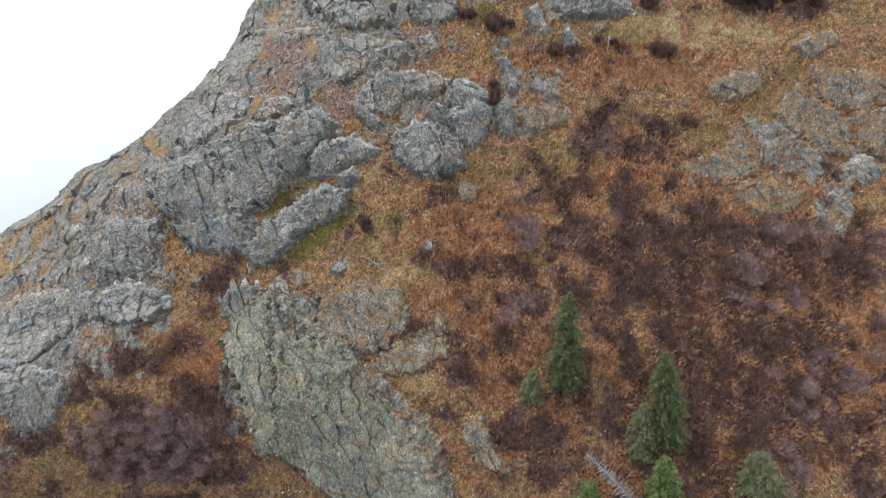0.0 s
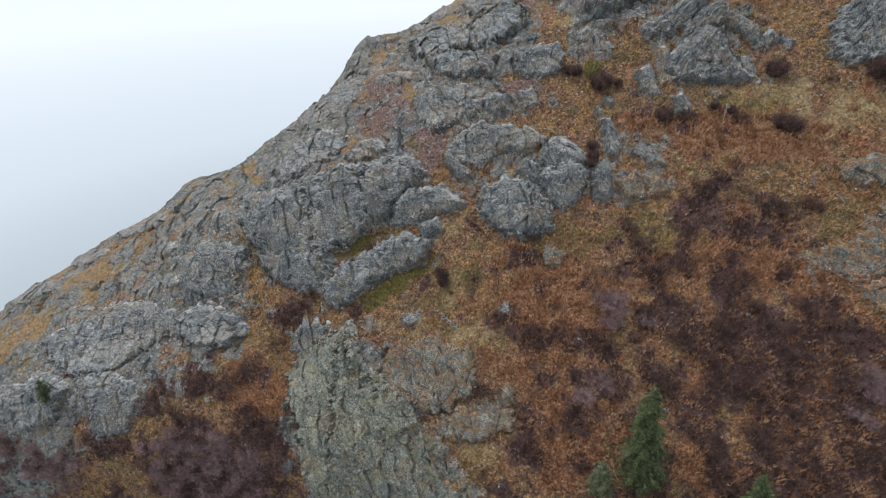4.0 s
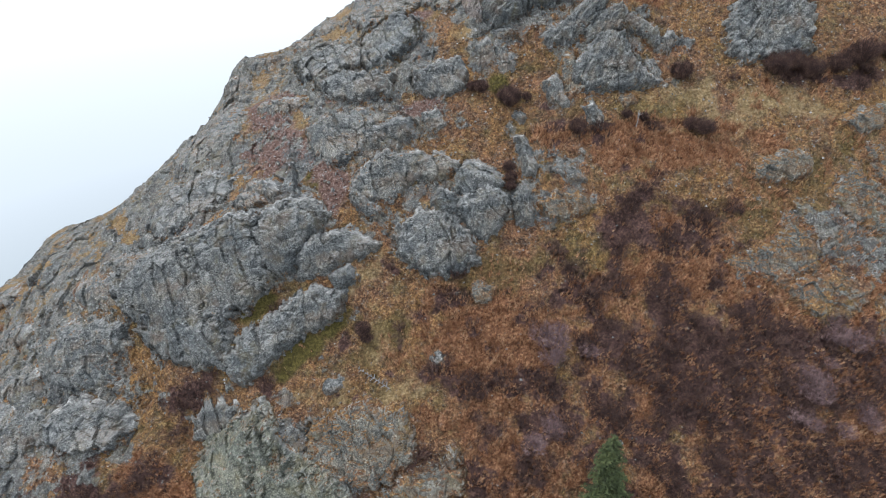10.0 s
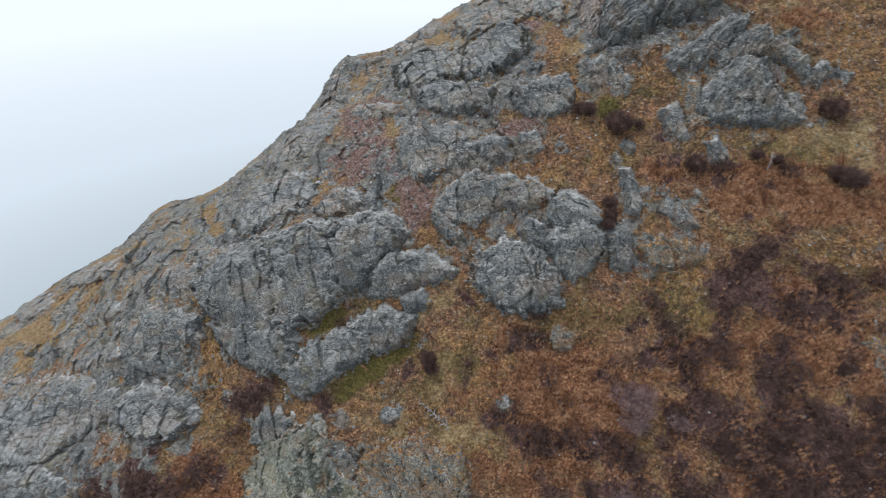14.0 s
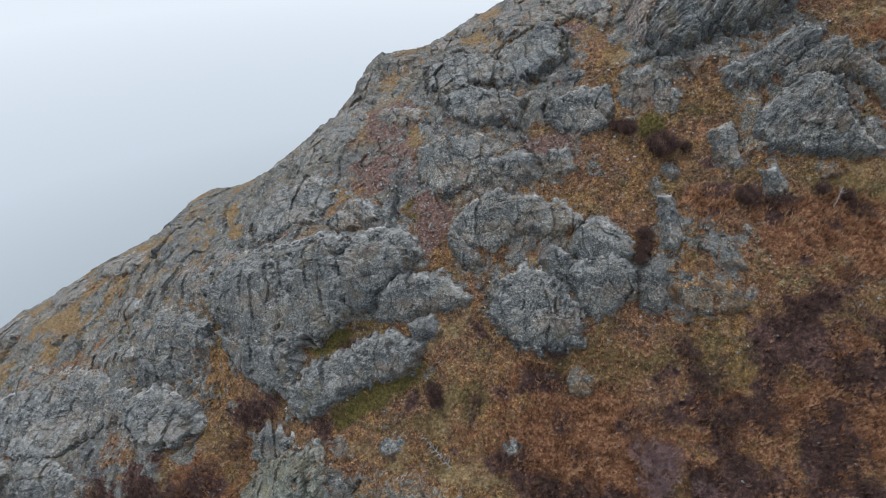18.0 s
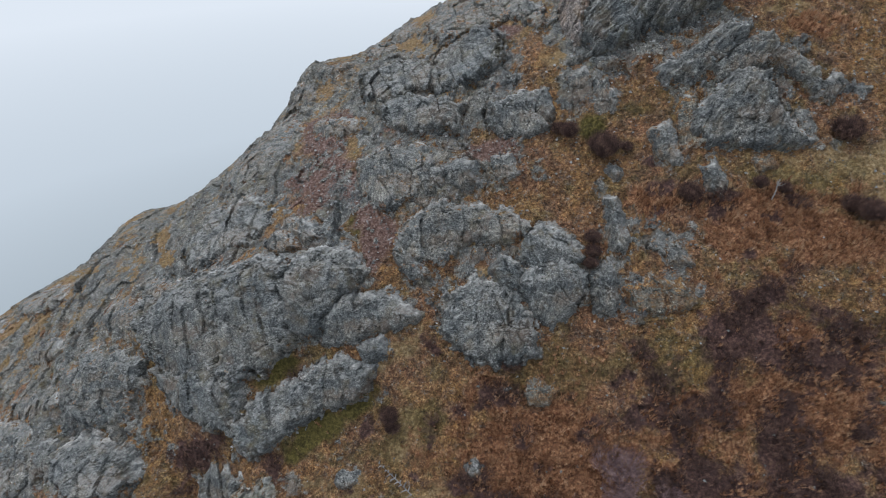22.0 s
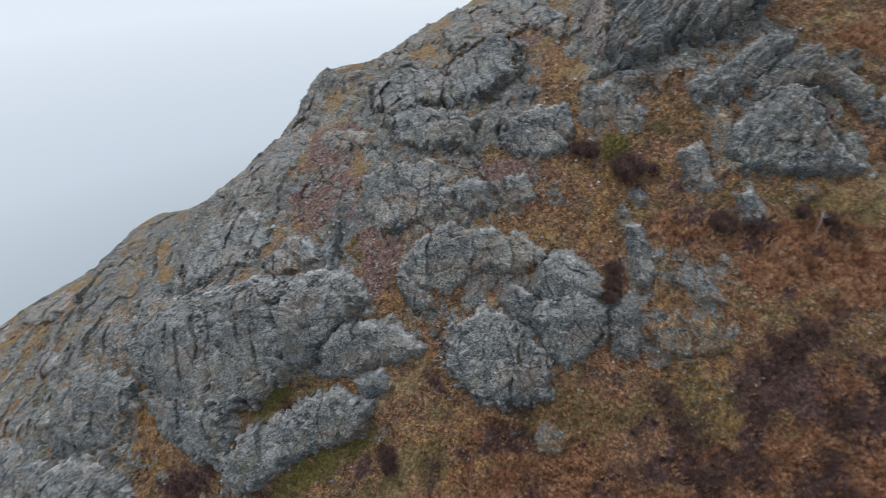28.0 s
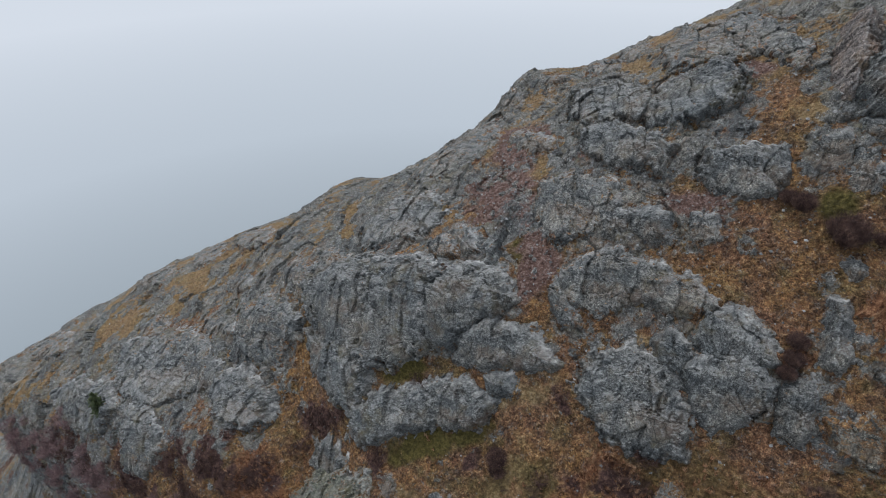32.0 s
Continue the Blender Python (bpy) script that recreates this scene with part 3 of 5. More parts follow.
def make_ground_material():
    m, n, l, b = material("mountain_ground", 0.95)

    def mask(key):
        a = n.new("ShaderNodeAttribute")
        a.attribute_name = key
        return a.outputs["Fac"]

    grain = noise_node(n, l, 2.4, 10, 0.8)
    fine = noise_node(n, l, 6.0, 6, 0.75)
    c = dry_turf(n, l)
    c = mix(n, l, mask("pale"), c, ramp(n, l, grain, [(0.36, (0.09, 0.058, 0.025)), (0.5, (0.25, 0.18, 0.085)), (0.65, (0.46, 0.36, 0.21))]))
    c = mix(n, l, mask("rust"), c, ramp(n, l, grain, [(0.37, (0.036, 0.017, 0.010)), (0.5, (0.165, 0.072, 0.034)), (0.62, (0.41, 0.235, 0.125))]))
    c = mix(n, l, mask("heath"), c, ramp(n, l, grain, [(0.36, (0.020, 0.012, 0.011)), (0.50, (0.070, 0.037, 0.031)), (0.66, (0.22, 0.13, 0.095))]))
    c = mix(n, l, mask("moss"), c, ramp(n, l, grain, [(0.36, (0.020, 0.018, 0.004)), (0.5, (0.072, 0.058, 0.014)), (0.65, (0.185, 0.150, 0.045))]))
    c = mix(n, l, mask("scree"), c, ramp(n, l, grain, [(0.38, (0.035, 0.018, 0.014)), (0.52, (0.150, 0.088, 0.068)), (0.64, (0.32, 0.26, 0.235))]))
    sharp = n.new("ShaderNodeMath")
    sharp.operation = "ADD"
    part_rock = n.new("ShaderNodeMath")
    part_rock.operation, part_rock.inputs[1].default_value = "MULTIPLY", 0.86
    l.new(mask("rocky"), part_rock.inputs[0])
    l.new(part_rock.outputs[0], sharp.inputs[0])
    spread = n.new("ShaderNodeMath")
    spread.operation, spread.inputs[1].default_value, spread.inputs[2].default_value = "MULTIPLY_ADD", 2.3, -1.15
    l.new(noise_node(n, l, 0.7, 12, 0.8), spread.inputs[0])
    l.new(spread.outputs[0], sharp.inputs[1])
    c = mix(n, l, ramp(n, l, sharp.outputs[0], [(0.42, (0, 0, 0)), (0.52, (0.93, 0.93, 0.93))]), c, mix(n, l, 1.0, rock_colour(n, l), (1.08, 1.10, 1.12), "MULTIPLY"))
    l.new(c, b.inputs["Base Color"])
    hgt = mix(n, l, 0.4, grain, fine)
    bump(n, l, b, hgt, 1.0, 0.5)
    return m


GROUND = make_ground_material()


# ---- mesh helpers ----
def grid_mesh(name, points, keep=None, smooth=True):
    """A mesh from a grid of places, shape (rows, columns, 3); keep: which quads stay."""
    r, c = points.shape[:2]
    k = np.arange(r * c).reshape(r, c)
    quads = np.stack([k[:-1, :-1], k[:-1, 1:], k[1:, 1:], k[1:, :-1]], -1)
    quads = quads[keep] if keep is not None else quads.reshape(-1, 4)
    used = np.unique(quads)
    back = np.zeros(r * c, int)
    back[used] = np.arange(len(used))
    return solid(name, points.reshape(-1, 3)[used], back[quads], smooth), used


def solid(name, verts, faces, smooth=True):
    """A mesh from arrays: faces all of one size."""
    me = bpy.data.meshes.new(name)
    verts, faces = np.asarray(verts, np.float32), np.asarray(faces, np.int32)
    size = faces.shape[1]
    me.vertices.add(len(verts))
    me.vertices.foreach_set("co", verts.ravel())
    me.loops.add(faces.size)
    me.loops.foreach_set("vertex_index", faces.ravel())
    me.polygons.add(len(faces))
    me.polygons.foreach_set("loop_start", np.arange(0, faces.size, size, dtype=np.int32))
    me.polygons.foreach_set("use_smooth", np.full(len(faces), smooth))
    me.update(calc_edges=True)
    return me


# ---- the ground: one sheet, fine where the camera looks ----
def steps(*runs):
    """Grid lines: runs of (start, end, spacing)."""
    out = [np.arange(a, b, d) for a, b, d in runs]
    return np.concatenate(out + [[runs[-1][1]]])


gu = steps((-700, -220, 12), (-220, -135, 1.2), (-135, 78, FINE), (78, 130, 1.2), (130, 600, 12))
gv = steps((-420, -70, 10), (-70, -58, 1.0), (-58, 82, FINE), (82, 110, 1.0), (110, 240, 8))
gu, gv = np.meshgrid(gu, gv)
masks = ground_masks(gu, gv)
mesh, used = grid_mesh("ground", place(gu, gv, ground_height(gu, gv, masks)), None, False)
for key, value in masks.items():
    mesh.attributes.new(key, "FLOAT", "POINT").data.foreach_set("value", value.ravel().astype(np.float32))
ground = tagged(new("ground", mesh), "steep mountainside of dry autumn grass, heath and grey rock", "mountainside", kind="structure")
mesh.materials.append(GROUND)

# ---- fog over the valley, far below and behind ----
m, n, l, b = material("fog")
n.remove(b)
# Lit fog stands as emission on a flat disc, brighter with distance.
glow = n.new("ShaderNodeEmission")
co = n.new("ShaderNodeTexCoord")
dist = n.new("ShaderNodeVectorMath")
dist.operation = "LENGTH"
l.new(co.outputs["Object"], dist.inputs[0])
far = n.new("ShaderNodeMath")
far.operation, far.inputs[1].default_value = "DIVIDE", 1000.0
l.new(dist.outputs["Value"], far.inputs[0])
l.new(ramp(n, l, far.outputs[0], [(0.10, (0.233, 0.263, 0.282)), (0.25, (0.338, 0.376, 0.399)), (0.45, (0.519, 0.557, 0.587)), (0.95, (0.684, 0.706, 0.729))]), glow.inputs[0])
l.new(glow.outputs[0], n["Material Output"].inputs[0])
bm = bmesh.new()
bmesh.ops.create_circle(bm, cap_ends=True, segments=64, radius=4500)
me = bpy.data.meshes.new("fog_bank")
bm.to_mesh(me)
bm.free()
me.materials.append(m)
fog = tagged(new("fog_bank", me), "glowing backdrop disc for pale grey fog in the valley below", "fog", kind="structure")
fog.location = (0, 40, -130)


# ---- outcrops: each a body of rock standing out of the slope ----
def oval(u, v, a, b, turn):
    """The outline of a rounded block: twelve corners."""
    c, s = math.cos(radians(turn)), math.sin(radians(turn))
    ring = [(a * math.cos(k * math.tau / 12), b * math.sin(k * math.tau / 12)) for k in range(12)]
    return [(u + x * c - y * s, v + x * s + y * c) for x, y in ring]


def depth_inside(outline, u, v):
    """Metres from the nearest edge of the outline; above 0 within it."""
    far, within = np.full(u.shape, 1e9), np.zeros(u.shape, bool)
    for (u0, v0), (u1, v1) in zip(outline, outline[1:] + outline[:1]):
        du, dv = u1 - u0, v1 - v0
        t = np.clip(((u - u0) * du + (v - v0) * dv) / (du * du + dv * dv + 1e-9), 0, 1)
        far = np.minimum(far, np.hypot(u - u0 - t * du, v - v0 - t * dv))
        within ^= ((v0 > v) != (v1 > v)) & (u < du * (v - v0) / (dv + (1e-9 if dv >= 0 else -1e-9)) + u0)
    return np.where(within, far, -far)


def rock_block(outline, height, seed, origin, name, rim, round_top, relief, soft, mat, grow=0.0, ribs=0.0, lie=55):
    """One block of an outcrop: it breaks off steeply at its foot and sides, and sinks into the slope above."""
    us, vs = [p[0] for p in outline], [p[1] for p in outline]
    wide, tall, middle = max(us) - min(us), max(vs) - min(vs), 0.5 * (max(vs) + min(vs))
    span = 0.5 * math.sqrt(wide * tall)
    spacing = 0.19 if span > 5 else 0.16 if span > 2.5 else 0.11
    u, v = np.meshgrid(np.arange(min(us) - 2.2, max(us) + 2.2, spacing), np.arange(min(vs) - 2.2, max(vs) + 2.2, spacing))
    stir = min(0.9, 0.12 * span)
    notch, _ = blocks(u / (0.3 * span + 0.3), v / (0.3 * span + 0.4), seed + 40)
    d = depth_inside(outline, u + stir * fractal(u * 0.55, v * 0.55, 4, seed, 0.6), v + stir * fractal(u * 0.55 + 30, v * 0.55, 4, seed + 3, 0.6)) + 0.28 * stir * notch + grow
    up = np.clip(-np.gradient(depth_inside(outline, u, v), spacing, axis=0), -1, 1)
    edge = (0.2 + height * np.where(up > 0, 0.48 + 0.95 * up, 0.48 + 0.12 * up)) * soft
    lift = np.clip(d / edge, -1.2, 1)
    swell = np.sqrt(np.clip(1 - (1 - np.clip(d / max(0.6 * d.max(), 0.3), 0, 1)) ** 2, 0, 1))
    rise = np.where(lift > 0, np.sin(np.clip(lift, 0, 1) * math.pi / 2) * (1 - round_top + round_top * swell) * (1 + rim * np.clip(2 * (v - middle) / tall, -1, 1)), 0.7 * lift) * height * 0.8
    fade = np.clip(lift + 0.8, 0.25, 1)
    size = 1.0 if span > 2.5 else 1.7
    w = mountain(u, v) + 0.55 * fractal(u * 0.11, v * 0.09, 4, 3) + rise + fade * relief * min(1.0, 0.35 + span / 6) * rock_relief(u * size, v * size, seed)
    if ribs:
        across = u * math.sin(radians(lie)) - v * math.cos(radians(lie)) + 0.7 * fractal(u * 0.22, v * 0.22, 3, seed + 61)
        step = across / 1.5 - np.floor(across / 1.5)
        fine = across / 0.55 - np.floor(across / 0.55)
        w = w + fade * ribs * (np.where(step < 0.25, step / 0.25, (1 - step) / 0.75) + 0.3 * fine - 0.6)
    keep = (lift[:-1, :-1] > -0.6) | (lift[1:, 1:] > -0.6)
    me, used = grid_mesh(name, place(u, v, w) - np.array(origin), keep, False)
    me.attributes.new("inset", "FLOAT", "POINT").data.foreach_set("value", np.clip(d, -2, 9).ravel()[used].astype(np.float32))
    # Upper edge band that takes the painted rim highlight.
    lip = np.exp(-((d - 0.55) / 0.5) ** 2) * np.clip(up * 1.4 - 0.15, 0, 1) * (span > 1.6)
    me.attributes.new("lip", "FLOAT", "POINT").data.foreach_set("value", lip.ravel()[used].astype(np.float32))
    me.materials.append(mat)
    return me


def outcrop(label, height, outlines, seed, name="rock_outcrop", category="rock", rim=0.3, round_top=0.0, relief=1.0, soft=1.0, mat=ROCK, ribs=0.0, lie=55):
    """outlines: the plan of each block on the slope, as corners (u, v). rim: above 0 the upper edge stands out most, below 0 the foot. ribs: depth of slanting layers that lie at the angle lie."""
    cu, cv = np.mean(outlines[0], 0)
    origin = Vector(place(cu, cv, mountain(np.array(cu), np.array(cv))))
    if len(outlines) == 1:
        ob = new(name, rock_block(outlines[0], height, seed, origin, name, rim, round_top, relief, soft, mat, 0.3, ribs, lie))
    else:
        ob = new(name)
        for k, outline in enumerate(outlines):
            new("rock_block", rock_block(outline, height, seed + 13 * k, origin, "rock_block", rim, round_top, relief, soft, mat, 0.8, ribs, lie)).parent = ob
    ob.location = origin
    return tagged(ob, label, category)


outcrop("great grey cliff with a pale weathered rim", 3.4, [[(-58.2, 17.2), (-49.8, 21.4), (-44.3, 21.3), (-39.6, 13.6), (-41.3, 7.7), (-49.4, 6.2), (-55.9, 8.1), (-58.4, 13.2)], [(-46, 21.4), (-38.7, 24), (-33.4, 24.5), (-31, 19), (-29.1, 14.6), (-32.2, 10.1), (-37.6, 6.9), (-41.2, 9.9), (-42.5, 16.1)], [(-33, 21.5), (-31, 24.9), (-27.5, 26.9), (-23.8, 26.4), (-21.5, 24.5), (-22.8, 21.7), (-25, 18.2), (-27.5, 14.5), (-30.5, 14.4)], [(-54.4, 6.1), (-42.4, 9.6), (-37.2, 8), (-35.9, 4.5), (-36.6, -0.1), (-43, 0.3), (-50, 2)]], 100, rim=0.35, mat=BARE_ROCK)
outcrop("angular grey rock block below the cliff", 2.2, [[(-25.6, 16.6), (-23.1, 20.1), (-19.9, 20.8), (-18.3, 16.6), (-21.4, 14.8), (-25.3, 14)], [(-20.2, 20.4), (-17.8, 21.3), (-15.6, 20.3), (-13, 19), (-16.2, 17.1), (-19.1, 16.4)]], 107, rim=0.4, mat=BARE_ROCK)
outcrop("long grey rock ledge slanting across the slope", 2.6, [[(-29.8, 7.2), (-25.7, 10.2), (-22.1, 11.7), (-18.4, 11), (-19, 7.5), (-24.1, 5.3), (-27.5, 2.7)], [(-36.5, 1.6), (-32.4, 5.9), (-28.2, 8.3), (-25.9, 4), (-29.9, 0.5), (-33.1, -2.6), (-36.1, -1.2)], [(-20, 13.8), (-17.4, 15.4), (-16.6, 13.5), (-18.8, 12.1)]], 114, rim=0.35, mat=BARE_ROCK)
outcrop("small rounded rock at the mouth of a gully", 1.5, [[(-44.1, -8.9), (-41.9, -6.5), (-38.1, -5.4), (-34.7, -5.8), (-35.7, -9.2), (-39.7, -12), (-43, -11.5)]], 121, rim=0.0, soft=1.5, mat=BARE_ROCK)
outcrop("rounded grey rock dome rising from dry grass", 3.0, [[(-10.1, 20.4), (-8.4, 23.5), (-5.1, 25.4), (-1.5, 24.9), (1.1, 22.3), (3.6, 19.1), (3.7, 16.1), (0.4, 13.7), (-3.6, 13.8), (-7.5, 15.2), (-10.1, 17.6)]], 128, rim=0.1, round_top=0.7, mat=BARE_ROCK)
outcrop("fractured grey rock face beside the dome", 2.6, [[(0.5, 24.7), (1.5, 26.7), (5.1, 28.5), (8.3, 26.9), (8.5, 23.7), (6.6, 21.5), (4.7, 20), (2.3, 21.2)], [(0.1, 28.7), (0.4, 31.7), (2.5, 32.9), (5.6, 31.8), (7.8, 29.3), (5.3, 27.5), (2.1, 26.8)], [(-3.3, 26.4), (-2.4, 28.1), (-0.6, 27.4), (0.3, 24.5), (-1.9, 23.9)]], 135, rim=0.4, mat=BARE_ROCK)
outcrop("low fractured grey rock bench above the dome", 2.2, [[(-17.5, 27.9), (-15.8, 31.8), (-12.2, 35.2), (-9.4, 34.4), (-8.2, 29.1), (-10.9, 27.2), (-14.8, 26.6)], [(-10.3, 34.2), (-6.9, 35.2), (-2.5, 34.3), (1, 32.6), (-1.7, 30.9), (-6.1, 30.6), (-8.5, 29)], [(-17.2, 27.3), (-15.2, 27.4), (-12.7, 24.6), (-14.1, 23.8), (-16, 25.2)]], 142, rim=0.35, mat=ROCK)
outcrop("broken grey crag with rubble round it", 1.8, [[(-26.4, 41.8), (-22.1, 44.4), (-19.4, 40.9), (-18.6, 34.9), (-22.1, 34.1), (-25.1, 37.4)], [(-22, 44.2), (-16.3, 44.1), (-14.4, 41.1), (-15.5, 36.5), (-18.7, 35.1), (-19.6, 40)]], 149, rim=0.3, mat=ROCK)
outcrop("rounded pale-topped rock knob", 2.0, [[(-16.4, 39.4), (-14.9, 41.2), (-12.3, 40.2), (-11.7, 37.3), (-14.3, 36.4)]], 156, rim=0.3, round_top=0.5, mat=BARE_ROCK)
outcrop("squat rounded rock knob beside its twin", 2.0, [[(-12.2, 40.2), (-10.5, 42), (-7.8, 41.8), (-6.7, 38.3), (-9.6, 37.3), (-11.5, 37.9)]], 163, rim=0.3, round_top=0.5, mat=BARE_ROCK)
outcrop("thin tilted grey slab in stony turf", 1.0, [[(-5.9, 42.6), (-2.9, 43.7), (-1.4, 40.3), (-4.3, 39.2)]], 170, rim=0.2, mat=ROCK)
outcrop("broad tilted slab of pale grey rock", 3.0, [[(-26.7, 52.4), (-22.8, 54.9), (-16.6, 53.2), (-10.9, 51.3), (-11.5, 47.8), (-17.2, 47.2), (-22.1, 48.2)], [(-33.4, 63), (-26.9, 64.8), (-20.1, 63.7), (-16.2, 60.7), (-14.9, 54.8), (-20.1, 55.4), (-24.4, 53.9), (-29.3, 55.7)], [(-18.4, 63.1), (-14.8, 65), (-11.3, 68.6), (-7.2, 65.5), (-6.1, 60.3), (-9.5, 57.6), (-12.7, 54.5), (-15.6, 55.9)]], 177, rim=0.35, mat=BARE_ROCK)
outcrop("rubbly grey crag near the crest", 1.8, [[(-22.2, 75.5), (-18.9, 82.4), (-12.7, 82), (-9.2, 68.6), (-14.9, 68.4), (-18.5, 67.6)], [(-13.1, 81.8), (-6.4, 77.3), (-1.2, 70), (-0.7, 66.7), (-5.9, 70.2), (-9.7, 68.8)]], 184, rim=0.3, mat=ROCK)
outcrop("blocky flat-faced grey rock in dry grass", 2.2, [[(-7.3, 51.8), (-3.3, 53.2), (1, 54.1), (2.5, 50.4), (2.1, 47.1), (-1.2, 45.6), (-4.5, 46.1), (-7.3, 48.5)]], 198, rim=0.45, mat=BARE_ROCK)
outcrop("narrow upright rock fin beside a grassy gully", 2.6, [[(10.5, 37.5), (11.8, 38.3), (12.7, 35.3), (13.8, 32.3), (13.2, 30.1), (11.3, 30.6), (10.7, 34.2)]], 198, rim=0.1, mat=BARE_ROCK)
outcrop("smooth grey rock stub beside a narrow gully", 2.2, [[(9.4, 27.2), (10.8, 29.4), (12.2, 28), (12.8, 25), (12.7, 22.4), (10.3, 22.3), (9.3, 24.6)]], 205, rim=0.1, mat=BARE_ROCK)
outcrop("low broken band of grey rock in turf", 1.4, [[(14.1, 25.7), (17.1, 27.7), (18.6, 26.1), (18.3, 23.6), (15.7, 23.4)], [(18, 27.2), (21, 26.8), (22.4, 25.3), (19.4, 23.8)]], 212, rim=0.2, mat=TURFY_ROCK)
outcrop("knobbly grey rock standing in rough turf", 1.2, [[(18.9, 31.4), (20.1, 32.6), (21, 31.1), (22.1, 29.9), (20.2, 29.9), (19.1, 30)]], 219, rim=0.1, mat=ROCK)
outcrop("pale grey boulder beside a dark shrub", 1.2, [[(10.2, 41.9), (11.6, 42.8), (12.4, 41.6), (11.4, 40.4)]], 233, rim=0.0, round_top=0.8, mat=BARE_ROCK, name="boulder", category="boulder")
outcrop("slanting layers of dark broken rock", 2.4, [[(16.2, 56.7), (20.3, 60.6), (25.1, 65), (28, 64), (26, 60.6), (22.6, 57), (19.3, 54.8), (16.6, 55)]], 240, rim=0.4, mat=BARE_ROCK, ribs=0.45, lie=40)
outcrop("slanting band of fractured grey rock", 2.2, [[(22.5, 58.7), (26.6, 61.7), (30, 62.7), (30.4, 59.1), (28, 58.1), (24, 56.3)], [(29.9, 62.3), (32.7, 60.1), (36, 58), (36.9, 53.9), (34.7, 56.1), (30.4, 59.1)]], 247, rim=0.4, mat=ROCK, ribs=0.4, lie=35)
outcrop("layered grey rock face with dry grass above it", 2.8, [[(21.4, 51.4), (24.1, 53.9), (26.7, 57.5), (29.5, 56.9), (30.9, 52.8), (29.6, 47), (27.1, 46.6), (23, 47), (21.1, 49)], [(30.5, 52.8), (32.3, 51), (35.1, 47.6), (31.6, 47.1), (29.5, 47.2)]], 254, rim=0.35, mat=BARE_ROCK, ribs=0.4, lie=62)
outcrop("small grey rock at the end of a rock band", 1.6, [[(36.7, 56.4), (38.8, 57.7), (39.5, 55.6), (38.1, 53.8), (36.5, 54.2)]], 261, rim=0.2, mat=BARE_ROCK)
outcrop("low grey rock at the foot of the summit wall", 1.4, [[(3.9, 56.1), (6.1, 57.6), (7.5, 55.6), (6.3, 54), (4.3, 54.2)]], 268, rim=0.2, mat=ROCK)
outcrop("flat grey rock in the mouth of a grassy chute", 1.2, [[(6.6, 58.9), (9, 59.4), (12.1, 58.7), (10.6, 57.5), (7.6, 56.7)]], 275, rim=0.2, mat=ROCK)
outcrop("narrow grey rib of rock in dry grass", 1.3, [[(7.6, 55.2), (9.3, 55.8), (9.9, 51.7), (8, 51.8)]], 282, rim=0.1, mat=ROCK)
outcrop("broken upright grey rock on the turf", 1.5, [[(15.6, 48), (18, 49.6), (19.1, 46.1), (19.9, 43.5), (18.2, 43.3), (16.4, 44.8)]], 289, rim=0.2, mat=ROCK)
outcrop("low grey rock below a layered face", 1.2, [[(19.2, 53), (21.4, 54.3), (21.5, 48), (22.9, 47), (20.3, 44.8), (19.2, 48.3)]], 296, rim=0.2, mat=TURFY_ROCK)
outcrop("rounded upright grey rock beside brown shrubs", 1.8, [[(22.3, 42.9), (24, 44.1), (25.6, 41.1), (25, 39.4), (23.1, 40)]], 303, rim=0.1, round_top=0.5, mat=BARE_ROCK)
outcrop("small grey rock showing through dry grass", 0.9, [[(28.6, 45.1), (30.7, 46), (31.6, 44), (29.4, 43.2)]], 310, rim=0.1, mat=TURFY_ROCK)
outcrop("rounded grey rock bulge above dark shrubs", 3.0, [[(-68.7, -8.6), (-62.4, -4.8), (-56.6, -6.4), (-53.5, -10), (-55.2, -13.3), (-60.2, -13.5), (-66.4, -12.4)]], 317, rim=0.2, mat=BARE_ROCK)
outcrop("blocky grey rock tower on the flank of the cliff", 1.8, [[(-68.4, -2.5), (-67, 2.8), (-61.9, 7.3), (-56.8, 7.1), (-56.7, 3.9), (-60.3, 0.1), (-62.9, -4.4)]], 324, rim=0.3, soft=1.3, mat=BARE_ROCK)
outcrop("jagged grey rock foot of the spur", 1.8, [[(-101.1, -17.6), (-90.8, -10.9), (-78.8, -9.2), (-73.5, -14.8), (-78.9, -21), (-88.4, -22.4), (-95.1, -20.8)], [(-85.3, -24.3), (-79, -20.5), (-70.8, -24.7), (-73, -30.7), (-79.6, -34.1), (-80.2, -27.3)], [(-116.7, -36.8), (-108.2, -29.4), (-93.9, -23.9), (-87.6, -25.7), (-90.9, -32.3), (-104.8, -38.7)]], 331, rim=0.3, soft=1.4, mat=BARE_ROCK)
outcrop("weathered grey rock step beside a brown gully", 1.5, [[(-85.3, -12.8), (-78.7, -8.6), (-68.9, -7), (-65.5, -11.1), (-75.2, -15.7)]], 338, rim=0.3, soft=1.4, mat=BARE_ROCK)
outcrop("blue-grey rock brow near the crest", 1.3, [[(-58.2, 25.4), (-54.9, 33), (-47, 35.8), (-39.7, 33.3), (-40.3, 28.1), (-46.8, 25.3), (-51.8, 21.7)]], 345, rim=0.3, soft=1.8, mat=BARE_ROCK)
outcrop("small grey block among scree", 1.6, [[(-33.1, 29), (-33.5, 31.4), (-31.3, 30.7), (-29.1, 28.5), (-31.1, 27.2)]], 352, rim=0.3, mat=BARE_ROCK)
